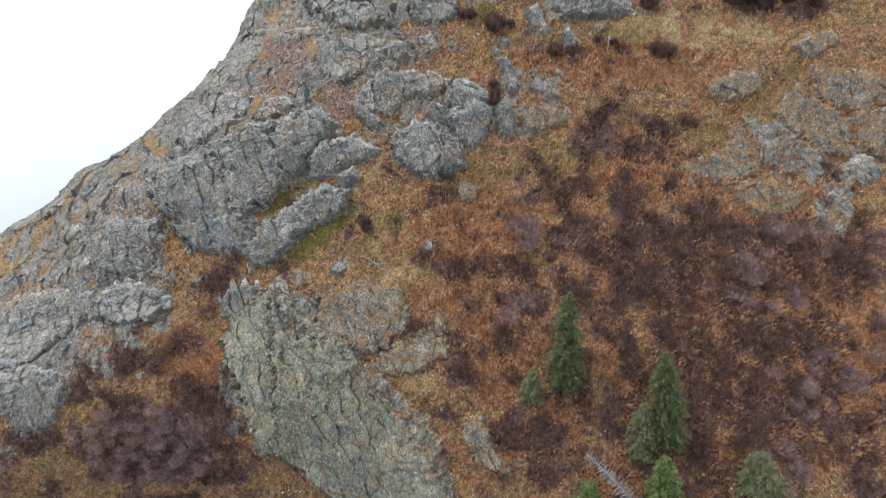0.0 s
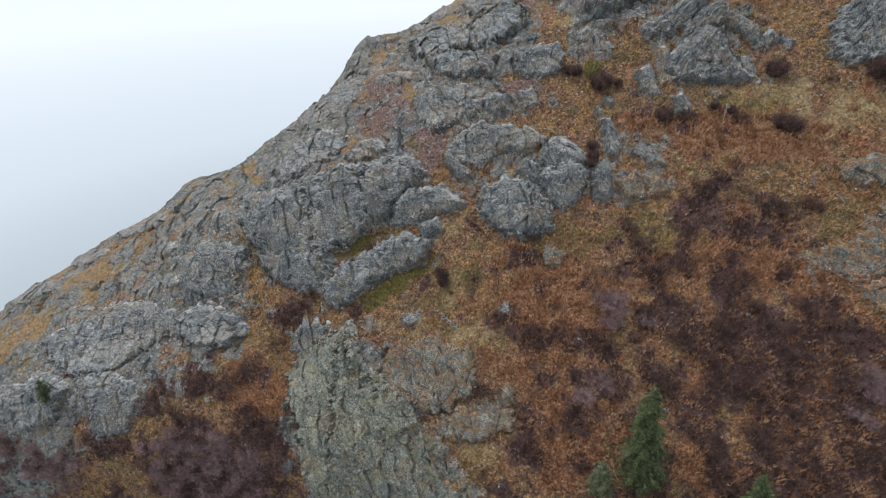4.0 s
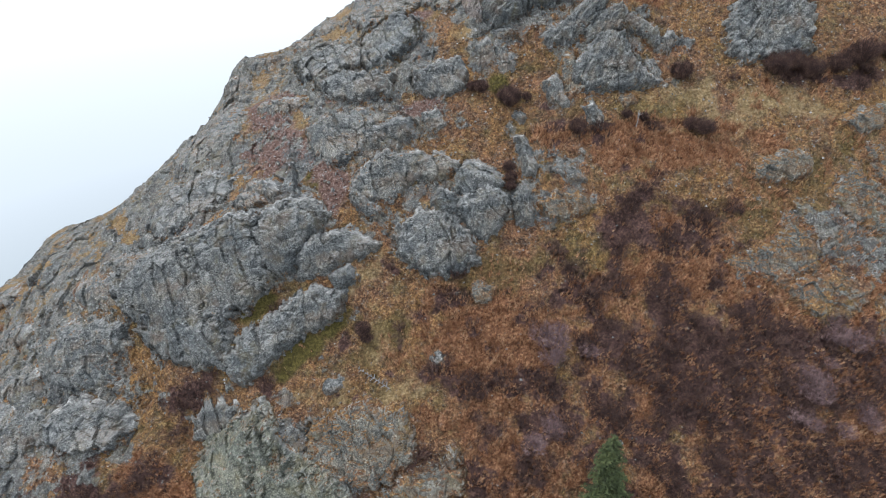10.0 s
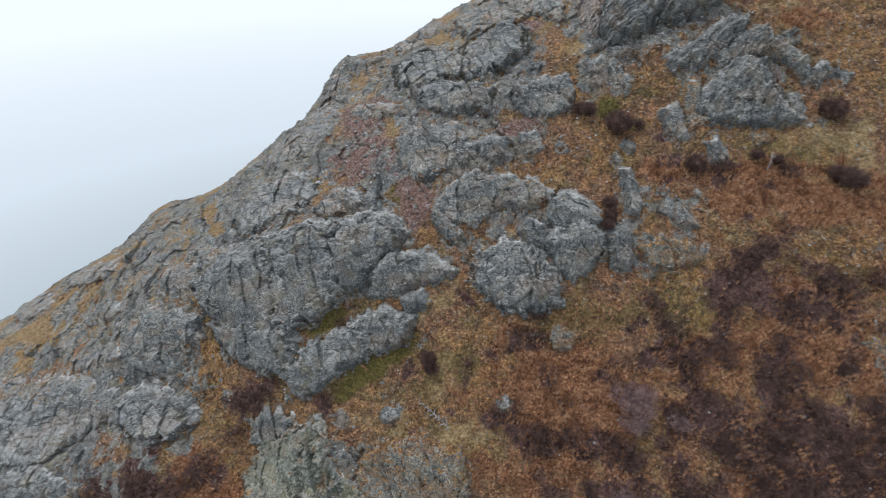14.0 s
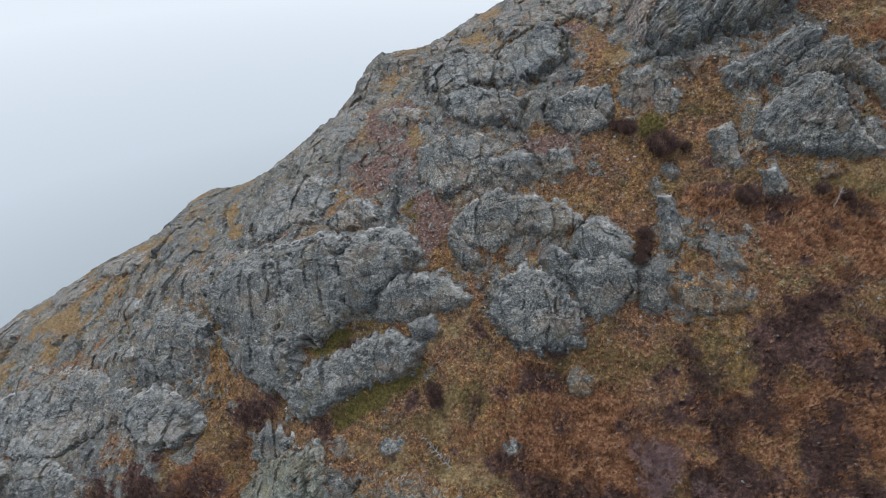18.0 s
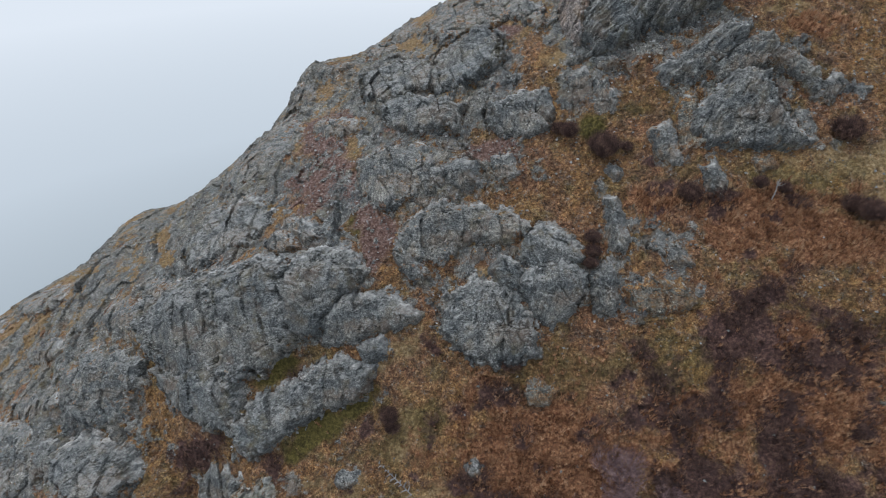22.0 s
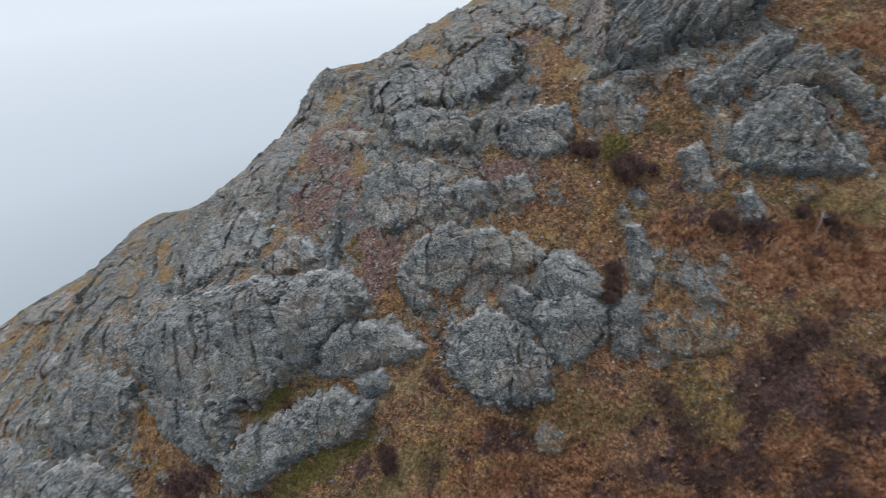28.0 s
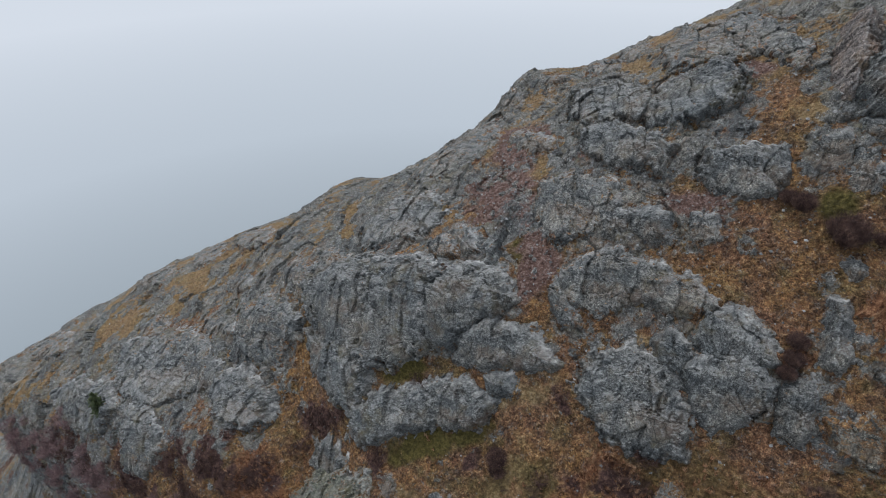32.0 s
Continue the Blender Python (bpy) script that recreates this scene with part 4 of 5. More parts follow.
outcrop("square grey block above the cliff rim", 1.4, [[(-38, 26.7), (-37.4, 29.1), (-34.2, 29.2), (-32, 26.6), (-35.2, 25.4)]], 359, rim=0.3, mat=ROCK)
outcrop("steep grey buttress with a dark edge above the gully", 4.2, [
    [(-41.7, -16.1), (-40.6, -10.9), (-34.8, -7.8), (-31, -7), (-30, -14), (-29.5, -25), (-29, -38.5), (-33.4, -37.1), (-35.8, -32.2), (-37, -25.3), (-39.6, -21.1)],
    [(-32, -7.5), (-30.4, -5.8), (-26.9, -12), (-22, -14), (-22, -22), (-25, -30), (-28.3, -38.9), (-31, -36), (-31, -22)],
    [(-24, -13.5), (-18.9, -15), (-16.1, -19.9), (-19, -26), (-24.9, -29.7), (-25, -20)]], 366, rim=0.1, soft=1.2, mat=MOSSY_ROCK)
outcrop("lower face of the buttress with ledges of dry turf", 3.6, [[(-32, -36), (-28, -25), (-20, -19), (-13, -21), (-6.5, -29), (-7, -46), (-20, -48), (-26, -42)], [(-14, -23), (-6.5, -27), (-1.2, -34), (1.8, -46), (-11, -49)]], 369, rim=0.1, soft=1.3, mat=SHAGGY_ROCK)
outcrop("broken grey rocks on the shoulder of the buttress", 1.7, [[(-23, -8.5), (-15, -6.5), (-8.5, -9), (-7, -14), (-13, -18.5), (-22, -15)], [(-19.2, -8), (-15.2, -5.7), (-9, -6.9), (-7.3, -10), (-9.9, -15.2), (-15, -15.2), (-18.1, -13)], [(-12.9, -20.2), (-7.9, -16.4), (-0.9, -12.8), (0.3, -17.9), (-4.8, -21.1), (-9.9, -22.1)]], 373, rim=0.3, mat=TURFY_ROCK)
outcrop("pale grey rock rib in brown grass", 1.1, [[(2.6, -29.8), (6.1, -29.4), (8.3, -34.4), (11.2, -38.2), (11.2, -40.3), (6.1, -37.5), (3.1, -33.7)]], 380, rim=0.1, mat=TURFY_ROCK)
outcrop("low lichened rock showing through turf", 0.9, [[(2.2, 11.1), (3.8, 12.9), (6.4, 12), (5.2, 9.8), (2.9, 9.6)]], 387, rim=0.1, mat=TURFY_ROCK)
outcrop("pitted grey rock on dry grass", 1.5, [[(49.7, 32.2), (55, 35), (59.3, 34.1), (59.5, 30.6), (54.5, 29.3), (50.1, 29.6)]], 394, rim=0.3, mat=TURFY_ROCK)
outcrop("weathered pale rock band in dry grass", 1.2, [[(69.8, 35.1), (76, 34.7), (82.3, 33.8), (82.4, 28.1), (75, 26.9), (70.3, 29.4)], [(61.7, 26.4), (66.8, 32), (69.2, 28.3), (74.7, 24.3), (74.1, 18), (69, 19.2), (64.2, 23.6)], [(75.9, 26), (82.1, 27), (82.9, 17.1), (77.1, 19.1)]], 401, rim=0.2, soft=1.8, mat=BURIED_ROCK)
outcrop("broken pale rocks spilling into brown grass", 1.0, [[(51.4, 18.4), (54.9, 22.8), (57.8, 19.4), (57.9, 14.8), (52, 12.9), (44.8, 14), (43.8, 16.2)], [(52.8, 11.6), (59.2, 14.2), (65.3, 11.8), (63.9, 8.4), (58.3, 5.8), (55.2, 7.3)]], 408, rim=0.2, soft=1.8, mat=BURIED_ROCK)
outcrop("low pale rock under a dark shrub", 1.0, [[(65.5, 6.3), (70.9, 8.8), (73.5, 5.4), (71.2, 2.6), (65.9, 3.2)]], 415, rim=0.2, soft=1.8, mat=BURIED_ROCK)
outcrop("small pale rock ridge in ochre grass", 1.1, [[(66, 39.8), (69.7, 42.3), (74, 43.1), (75, 39.9), (69.1, 37.4)]], 422, rim=0.2, mat=TURFY_ROCK)
outcrop("dark fractured rock face above a band of shrubs", 2.6, [[(49.4, 59.7), (51.9, 63.9), (54.3, 67.5), (62.7, 69), (64.5, 60.2), (63, 53.5), (54.9, 51.4), (50, 51.3), (48.5, 54.7)]], 512, rim=0.4, mat=BARE_ROCK, ribs=0.4, lie=50)
outcrop("tall dark ribbed rock wall near the summit", 6.0, [oval(11.6, 70.4, 11.5, 5.6, 66), oval(19.5, 71.5, 8.5, 4.6, 60)], 247, rim=0.3, relief=0.6, mat=BARE_ROCK, ribs=0.7, lie=52)
outcrop("pale pinkish smooth edge of the summit wall", 5.4, [oval(4.2, 69.5, 8.6, 2.2, 97)], 254, rim=0.3, relief=0.6, mat=PINKISH_ROCK)
outcrop("weathered grey rock outcrop among dry grass", 1.2, [oval(-34.7, 49.9, 5.5, 2.3, 166)], 191, rim=0.35, soft=2.2, mat=ROCK)
outcrop("weathered grey rock outcrop among dry grass", 0.68, [oval(14, 34.4, 0.7, 0.6, 70)], 240, rim=0.35, soft=2.2, mat=ROCK)
outcrop("weathered grey rock outcrop among dry grass", 0.9, [oval(9.3, 52.2, 1.9, 1.7, 4)], 275, rim=0.35, soft=2.2, mat=ROCK)
outcrop("weathered grey rock outcrop among dry grass", 1.5, [oval(-64.8, 3.9, 8.9, 3.7, 4), oval(-64.4, -0.1, 6.6, 3.6, 175)], 380, rim=0.35, soft=2.2, mat=ROCK)
outcrop("weathered grey rock outcrop among dry grass", 1.5, [oval(-81.4, -10.7, 11.8, 4.2, 6)], 394, rim=0.35, soft=2.2, mat=ROCK)
outcrop("weathered grey rock outcrop among dry grass", 0.98, [oval(-33.8, 30.4, 2.7, 1.6, 177)], 408, rim=0.35, soft=2.2, mat=ROCK)
outcrop("fractured grey rock along the crest of the spur", 1.1, [oval(-53.7, 44.5, 7.1, 5.8, 158), oval(-49.1, 49.6, 7, 5.4, 145)], 415, rim=0.35, soft=2.2, mat=ROCK)
outcrop("weathered grey rock outcrop among dry grass", 0.98, [oval(70.5, 7, 3.5, 2.9, 66), oval(76.5, 14.9, 2.6, 2.3, 56)], 499, rim=0.35, soft=2.2, mat=ROCK)
outcrop("weathered grey rock outcrop among dry grass", 1.9, [oval(-76.6, -28.8, 5.3, 4.6, 44)], 513, rim=0.35, soft=2.2, mat=ROCK)
outcrop("weathered grey rock outcrop among dry grass", 1.5, [oval(-81.7, -12, 8.9, 4.2, 165)], 520, rim=0.35, soft=2.2, mat=ROCK)
outcrop("weathered grey rock outcrop among dry grass", 0.75, [oval(-70.6, -22.8, 1.9, 1.3, 3)], 527, rim=0.35, soft=2.2, mat=ROCK)
outcrop("weathered grey rock outcrop among dry grass", 0.75, [oval(-62.2, -21.8, 1.4, 1.2, 15)], 534, rim=0.35, soft=2.2, mat=ROCK)
outcrop("single grey boulder lying in rust-coloured grass", 1.0, [oval(-3.1, 0.7, 0.9, 0.8, 45)], 548, name="boulder", category="boulder", rim=0.0, round_top=0.8, mat=BARE_ROCK)
outcrop("small pale grey boulder on dry grass", 1.0, [oval(-19.4, -3.3, 1.4, 0.9, 20)], 555, name="boulder", category="boulder", rim=0.0, round_top=0.8, mat=BARE_ROCK)
outcrop("weathered grey rock outcrop among dry grass", 1.7, [oval(-102.4, 13.4, 13.4, 3.9, 3)], 576, rim=0.35, soft=2.2, mat=ROCK)
outcrop("weathered grey rock outcrop among dry grass", 1.5, [oval(-116.5, 3.8, 11, 3.5, 179)], 583, rim=0.35, soft=2.2, mat=ROCK)
outcrop("weathered grey rock outcrop among dry grass", 1.7, [oval(-91, 31.3, 9, 3.7, 162)], 590, rim=0.35, soft=2.2, mat=ROCK)
outcrop("weathered grey rock outcrop among dry grass", 1.7, [oval(-53.6, 46.6, 4.4, 3.5, 123)], 597, rim=0.35, soft=2.2, mat=ROCK)
outcrop("weathered grey rock outcrop among dry grass", 1.7, [oval(-49.7, 62.4, 6.6, 2.8, 147)], 604, rim=0.35, soft=2.2, mat=ROCK)
outcrop("weathered grey rock outcrop among dry grass", 1.5, [oval(-42, 67.5, 4.5, 2.2, 17)], 611, rim=0.35, soft=2.2, mat=ROCK)
outcrop("weathered grey rock outcrop among dry grass", 1.4, [oval(-34.7, 74.7, 6.8, 3, 135)], 618, rim=0.35, soft=2.2, mat=ROCK)
outcrop("weathered grey rock outcrop among dry grass", 1.5, [oval(-128.8, -8.6, 12.2, 3.8, 7)], 625, rim=0.35, soft=2.2, mat=ROCK)
outcrop("weathered grey rock outcrop among dry grass", 1.5, [oval(-31.2, 80.7, 8.9, 2.9, 123)], 632, rim=0.35, soft=2.2, mat=ROCK)
outcrop("weathered grey rock outcrop among dry grass", 1.5, [oval(-20.6, 81.5, 4.8, 2.1, 116)], 639, rim=0.35, soft=2.2, mat=ROCK)
outcrop("weathered grey rock outcrop among dry grass", 1.5, [oval(-141.5, -35.8, 14, 3.5, 18)], 646, rim=0.35, soft=2.2, mat=ROCK)
outcrop("weathered grey rock outcrop among dry grass", 1.4, [oval(-63.2, 13.5, 5.7, 2.9, 4)], 653, rim=0.35, soft=2.2, mat=ROCK)
outcrop("weathered grey rock outcrop among dry grass", 1.2, [oval(-82.9, 5, 7, 2.4, 8)], 660, rim=0.35, soft=2.2, mat=ROCK)
outcrop("weathered grey rock outcrop among dry grass", 1.4, [oval(-58.8, 19, 5.7, 2.7, 175)], 667, rim=0.35, soft=2.2, mat=ROCK)
outcrop("weathered grey rock outcrop among dry grass", 1.2, [oval(-97.3, -12.1, 5.8, 2.8, 7)], 674, rim=0.35, soft=2.2, mat=ROCK)
outcrop("weathered grey rock outcrop among dry grass", 1.2, [oval(-77.3, -3, 7.1, 2.5, 11)], 681, rim=0.35, soft=2.2, mat=ROCK)


# ---- plants ----
def plant_material(name, stops, rough_value=0.9, scale=0.8):
    """Each blade or twig takes its own colour, and the patch varies slowly."""
    m, n, l, b = material(name, rough_value)
    geo = n.new("ShaderNodeNewGeometry")
    half = n.new("ShaderNodeMath")
    half.operation, half.inputs[1].default_value = "MULTIPLY", 0.55
    l.new(geo.outputs["Random Per Island"], half.inputs[0])
    add = n.new("ShaderNodeMath")
    add.operation = "MULTIPLY_ADD"
    l.new(noise_node(n, l, scale, 5, 0.6), add.inputs[0])
    add.inputs[1].default_value = 1.7
    l.new(half.outputs[0], add.inputs[2])
    shift = n.new("ShaderNodeMath")
    shift.operation, shift.inputs[1].default_value = "SUBTRACT", 0.62
    l.new(add.outputs[0], shift.inputs[0])
    l.new(ramp(n, l, shift.outputs[0], stops), b.inputs["Base Color"])
    return m


RUSTY_GRASS = plant_material("rust_grass", [(0.08, (0.085, 0.040, 0.024)), (0.34, (0.270, 0.122, 0.058)), (0.58, (0.43, 0.235, 0.125)), (0.86, (0.55, 0.38, 0.235))], 0.9, 0.5)
OCHRE_GRASS = plant_material("ochre_grass", [(0.10, (0.045, 0.026, 0.012)), (0.42, (0.136, 0.079, 0.032)), (0.72, (0.245, 0.158, 0.072)), (0.98, (0.39, 0.29, 0.165))])
HEATH_TWIGS = plant_material("heath_twigs", [(0.15, (0.022, 0.013, 0.012)), (0.5, (0.060, 0.034, 0.028)), (0.75, (0.125, 0.071, 0.055)), (0.95, (0.23, 0.145, 0.105))])
ALDER_TWIGS = plant_material("alder_twigs", [(0.10, (0.07, 0.045, 0.046)), (0.45, (0.160, 0.100, 0.097)), (0.8, (0.26, 0.175, 0.165)), (0.95, (0.35, 0.26, 0.24))])
NEEDLES = plant_material("spruce_needles", [(0.1, (0.017, 0.024, 0.009)), (0.5, (0.047, 0.060, 0.022)), (0.85, (0.080, 0.094, 0.034)), (1.0, (0.11, 0.12, 0.05))], 0.7)
BRIGHT_NEEDLES = plant_material("bright_needles", [(0.1, (0.024, 0.036, 0.010)), (0.5, (0.066, 0.088, 0.026)), (0.85, (0.110, 0.135, 0.042)), (1.0, (0.15, 0.17, 0.06))], 0.7)
PALE_NEEDLES = plant_material("pale_needles", [(0.1, (0.035, 0.040, 0.020)), (0.5, (0.078, 0.084, 0.040)), (0.9, (0.13, 0.135, 0.072))], 0.7)
BARK = plant_material("bark", [(0.1, (0.05, 0.038, 0.03)), (0.5, (0.12, 0.095, 0.075)), (0.9, (0.20, 0.165, 0.13))])
DEAD_WOOD = plant_material("dead_wood", [(0.1, (0.08, 0.078, 0.08)), (0.5, (0.17, 0.165, 0.165)), (0.9, (0.29, 0.285, 0.28))])
PALE_WOOD = plant_material("pale_wood", [(0.1, (0.16, 0.15, 0.14)), (0.5, (0.27, 0.255, 0.235)), (0.9, (0.38, 0.365, 0.34))])
MOSSY = plant_material("moss_cushions", [(0.15, (0.028, 0.025, 0.005)), (0.5, (0.090, 0.076, 0.014)), (0.9, (0.20, 0.17, 0.042))])

rng = np.random.RandomState(11)


def scatter(count, weight, u_span=(-125, 76), v_span=(-54, 78)):
    """Places on the slope, more of them where weight(masks) is high."""
    u, v = rng.uniform(*u_span, count), rng.uniform(*v_span, count)
    chosen = rng.random_sample(count) < weight(ground_masks(u, v), u, v)
    return u[chosen], v[chosen]


def stand(u, v):
    return place(u, v, ground_height(u, v))


def tussocks(name, label, u, v, blades, length, width, spread, mat):
    """Tufts of blades leaning every way and drooping downhill, all in one mesh."""
    root = np.repeat(stand(u, v), blades, 0)
    n = len(root)
    size = np.repeat(rng.uniform(*length, len(u)), blades) * rng.uniform(0.7, 1.15, n)
    az = np.repeat(rng.uniform(0, math.tau, len(u)), blades) + rng.normal(0, 0.75, n)
    side = np.stack([np.cos(az), np.sin(az) * 0.85, np.zeros(n)], 1)
    root = root + side * (0.15 * size * rng.uniform(0, 1, n))[:, None] - np.array([0, 0, 0.05])
    up = np.array([0, -0.22, 0.9])
    tip = root + size[:, None] * (up + side * spread * rng.uniform(0.3, 1.2, n)[:, None])
    across = np.stack([-np.sin(az), np.cos(az), 0.3 * rng.uniform(-1, 1, n)], 1) * (0.5 * width * rng.uniform(0.7, 1.3, n))[:, None]
    verts = np.stack([root - across, root + across, tip], 1).reshape(-1, 3)
    me = solid(name, verts, np.arange(3 * n).reshape(-1, 3), False)
    me.materials.append(mat)
    return tagged(new(name, me), label, "grass", kind="stuff")


def patchy(u, v, scale, low, seed):
    return np.clip((fractal(u * scale, v * scale, 3, seed) - low) / 0.25, 0, 1)


u, v = scatter(200000, lambda k, u, v: 0.95 * k["rust"] * (1 - k["rocky"]) * patchy(u, v, 0.55, -0.35, 5))
tussocks("rust_grass", "rust-brown bracken and tussock grass covering the slope", u, v, 24, (0.5, 1.2), 0.042, 0.36, RUSTY_GRASS)
u, v = scatter(110000, lambda k, u, v: (0.22 + 0.5 * k["pale"]) * (1 - k["rocky"]) * (1 - k["heath"]) * (1 - 0.8 * k["rust"]) * (1 - k["scree"]) * patchy(u, v, 0.45, -0.25, 6))
tussocks("dry_grass", "short ochre dry grass between the rocks", u, v, 10, (0.14, 0.36), 0.042, 0.7, OCHRE_GRASS)
u, v = scatter(26000, lambda k, u, v: 0.9 * k["heath"] * (1 - k["rocky"]) * patchy(u, v, 0.4, -0.45, 7))
tussocks("heath", "low dark red-brown heath on the slope", u, v, 20, (0.5, 1.1), 0.075, 0.9, HEATH_TWIGS)
u, v = scatter(30000, lambda k, u, v: 0.4 * k["moss"] * (1 - k["rocky"]))
tussocks("moss", "olive green moss and damp grass below a ledge", u, v, 8, (0.15, 0.3), 0.09, 1.0, MOSSY)


def shrub_arrays(seed, twigs=46, radius=1.0, height=1.3):
    """A leafless shrub: bent stems that fork into fine twigs. Gives verts and triangles of stems and of twigs."""
    r = np.random.RandomState(seed)
    stems, fine = [], []
    for _ in range(twigs):
        az, out = r.uniform(0, math.tau), radius * math.sqrt(r.uniform(0.02, 1))
        top = np.array([math.cos(az) * out, math.sin(az) * out, height * r.uniform(0.55, 1.0) * (1.1 - 0.45 * (out / radius) ** 2)])
        foot = top * np.array([0.15, 0.15, 0]) + np.array([0, 0, -0.15])
        knee = foot * 0.5 + top * 0.5 + np.array([0, 0, -0.12 * height])
        wide = np.array([-math.sin(az), math.cos(az), 0.0]) * 0.022
        stems += [(foot - wide, foot + wide, knee), (knee - wide, knee + wide, top)]
        for _ in range(7):
            t = r.uniform(0.35, 1)
            start = knee * (1 - t) + top * t
            end = start + np.array([r.uniform(-1, 1), r.uniform(-1, 1), r.uniform(0.0, 1.2)]) * 0.34 * radius
            thin = np.array([r.uniform(-1, 1), r.uniform(-1, 1), 0.2]) * 0.020
            fine.append((start - thin, start + thin, end))
    return np.array(stems).reshape(-1, 3), np.array(fine).reshape(-1, 3)


def shrub(name, seed, label, mat, **size):
    stems, fine = shrub_arrays(seed, **size)
    ob = tagged(new(name), label, "shrub")
    for part_name, pts in (("stem", stems), ("crown", fine)):
        me = solid(part_name, pts, np.arange(len(pts)).reshape(-1, 3), False)
        me.materials.append(mat)
        tagged(new(part_name, me), kind="stuff").parent = ob
    return ob


def plant_shrubs(base, group, spots, sizes):
    """Copies of the base shrubs standing at the spots (u, v)."""
    feet = stand(spots[:, 0], spots[:, 1])
    for k, (foot, size) in enumerate(zip(feet, sizes)):
        kind = base[k % len(base)]
        m = Matrix.Translation(Vector(foot)) @ Matrix.Rotation(rng.uniform(0, math.tau), 4, "Z")
        ob = copy_thing(kind, m)
        ob.scale = (size, size, size * rng.uniform(0.8, 1.1))
        tagged(ob, group=group)


def shrub_mass(name, label, mat, u, v, sizes, seeds, **size):
    feet = stand(u, v)
    kinds = [np.concatenate(shrub_arrays(s, **size)) for s in seeds]
    parts = []
    for k in range(len(u)):
        a = rng.uniform(0, math.tau)
        turn = np.array([[math.cos(a), math.sin(a), 0], [-math.sin(a), math.cos(a), 0], [0, 0, 1]])
        parts.append(kinds[k % len(kinds)] @ turn * sizes[k] + feet[k])
    pts = np.concatenate(parts)
    me = solid(name, pts, np.arange(len(pts)).reshape(-1, 3), False)
    me.materials.append(mat)
    return tagged(new(name, me), label, "shrub", kind="stuff")


u, v = scatter(14000, lambda k, u, v: 0.9 * k["heath"] * (1 - k["rocky"]) * patchy(u, v, 0.2, -0.3, 9))
near = (v > -45) & (np.abs(u) < 70)
order = np.argsort(~near, kind="stable")
u, v = u[order], v[order]
bases = [shrub("shrub", 50 + k, "leafless dark red-brown shrub on the slope", HEATH_TWIGS, radius=1.15, height=1.25) for k in range(4)]
first = min(110, len(u))
plant_shrubs(bases, "dark shrubs on the slope", np.stack([u[:first], v[:first]], 1), rng.uniform(0.7, 1.5, first))
for ob, (bu, bv) in zip(bases, ((36, 3), (33, 26), (57, -4), (-52, -34))):
    ob.location = Vector(stand(np.array([bu]), np.array([bv]))[0])
    tagged(ob, group="dark shrubs on the slope")
shrub_mass("shrub_thicket", "thicket of leafless dark shrubs", HEATH_TWIGS, u[first:], v[first:], rng.uniform(0.8, 1.6, len(u)), (61, 62, 63), radius=1.15, height=1.25)


# ---- trees ----
def tube(points, radii, sides=7):
    """A tapered tube along points: verts and quads."""
    points, ring, quads = np.asarray(points, float), [], []
    for k, (p, r) in enumerate(zip(points, radii)):
        d = points[min(k + 1, len(points) - 1)] - points[max(k - 1, 0)]
        d = d / np.linalg.norm(d)
        x = np.cross(d, [0.3, 1, 0.2])
        x = x / np.linalg.norm(x)
        y = np.cross(d, x)
        for s in range(sides):
            a = math.tau * s / sides
            ring.append(p + r * (math.cos(a) * x + math.sin(a) * y))
    for k in range(len(points) - 1):
        for s in range(sides):
            quads.append((k * sides + s, k * sides + (s + 1) % sides, (k + 1) * sides + (s + 1) % sides, (k + 1) * sides + s))
    return np.array(ring), np.array(quads)


def spruce(label, u, v, height, radius, seed, mat, density=1.0, lean=0.0):
    r = np.random.RandomState(seed)
    foot = Vector(stand(np.array([u]), np.array([v]))[0])
    tree = tagged(new("spruce"), label, "tree", "spruces on the slope")
    tree.location, tree.rotation_euler = foot, (0, radians(lean), 0)
    zs = np.linspace(-0.6, height, 9)
    verts, quads = tube([(0.05 * math.sin(z), 0.05 * math.cos(z), z) for z in zs], 0.02 + 0.016 * (height - np.maximum(zs, 0)))
    me = solid("trunk", verts, quads)
    me.materials.append(BARK)
    new("trunk", me).parent = tree
    tris = []
    z = 0.03 * height
    while z < height * 0.99:
        t = z / height
        reach = radius * min(1.0, 1.25 * (1 - t) ** 0.7) * (0.62 + 0.38 * min(1, t * 5)) + 0.15
        for k in range(int(r.randint(8, 12) * density)):
            if r.uniform() < 0.10:
                continue
            az, length = r.uniform(0, math.tau), reach * r.uniform(0.6, 1.18)
            out, side = np.array([math.cos(az), math.sin(az), 0]), np.array([-math.sin(az), math.cos(az), 0])
            rise = 0.12 + 0.5 * t
            foot_b = np.array([0, 0, z + r.uniform(-0.15, 0.15)])
            sprays = max(3, int(length * 4.2))
            for q in range(sprays):
                f = (q + r.uniform(0.2, 1)) / sprays
                start = foot_b + out * length * f + np.array([0, 0, length * (rise * f - 0.55 * f * f)])
                for sgn in (-1, 1):
                    reach_s = (0.22 + 0.30 * (1 - f)) * min(1.2, length) * r.uniform(0.7, 1.3)
                    end = start + side * sgn * reach_s + out * reach_s * r.uniform(0.5, 1.1) + np.array([0, 0, r.uniform(-0.16, 0.06)])
                    wide = out * 0.10 + np.array([0, 0, r.uniform(-0.10, 0.10)])
                    tris.append((start - wide, start + wide, end))
        z += r.uniform(0.28, 0.42) * (0.6 + height / 40)
    pts = np.array(tris).reshape(-1, 3)
    me = solid("crown", pts, np.arange(len(pts)).reshape(-1, 3), False)
    me.materials.append(mat)
    new("crown", me).parent = tree
    return tree


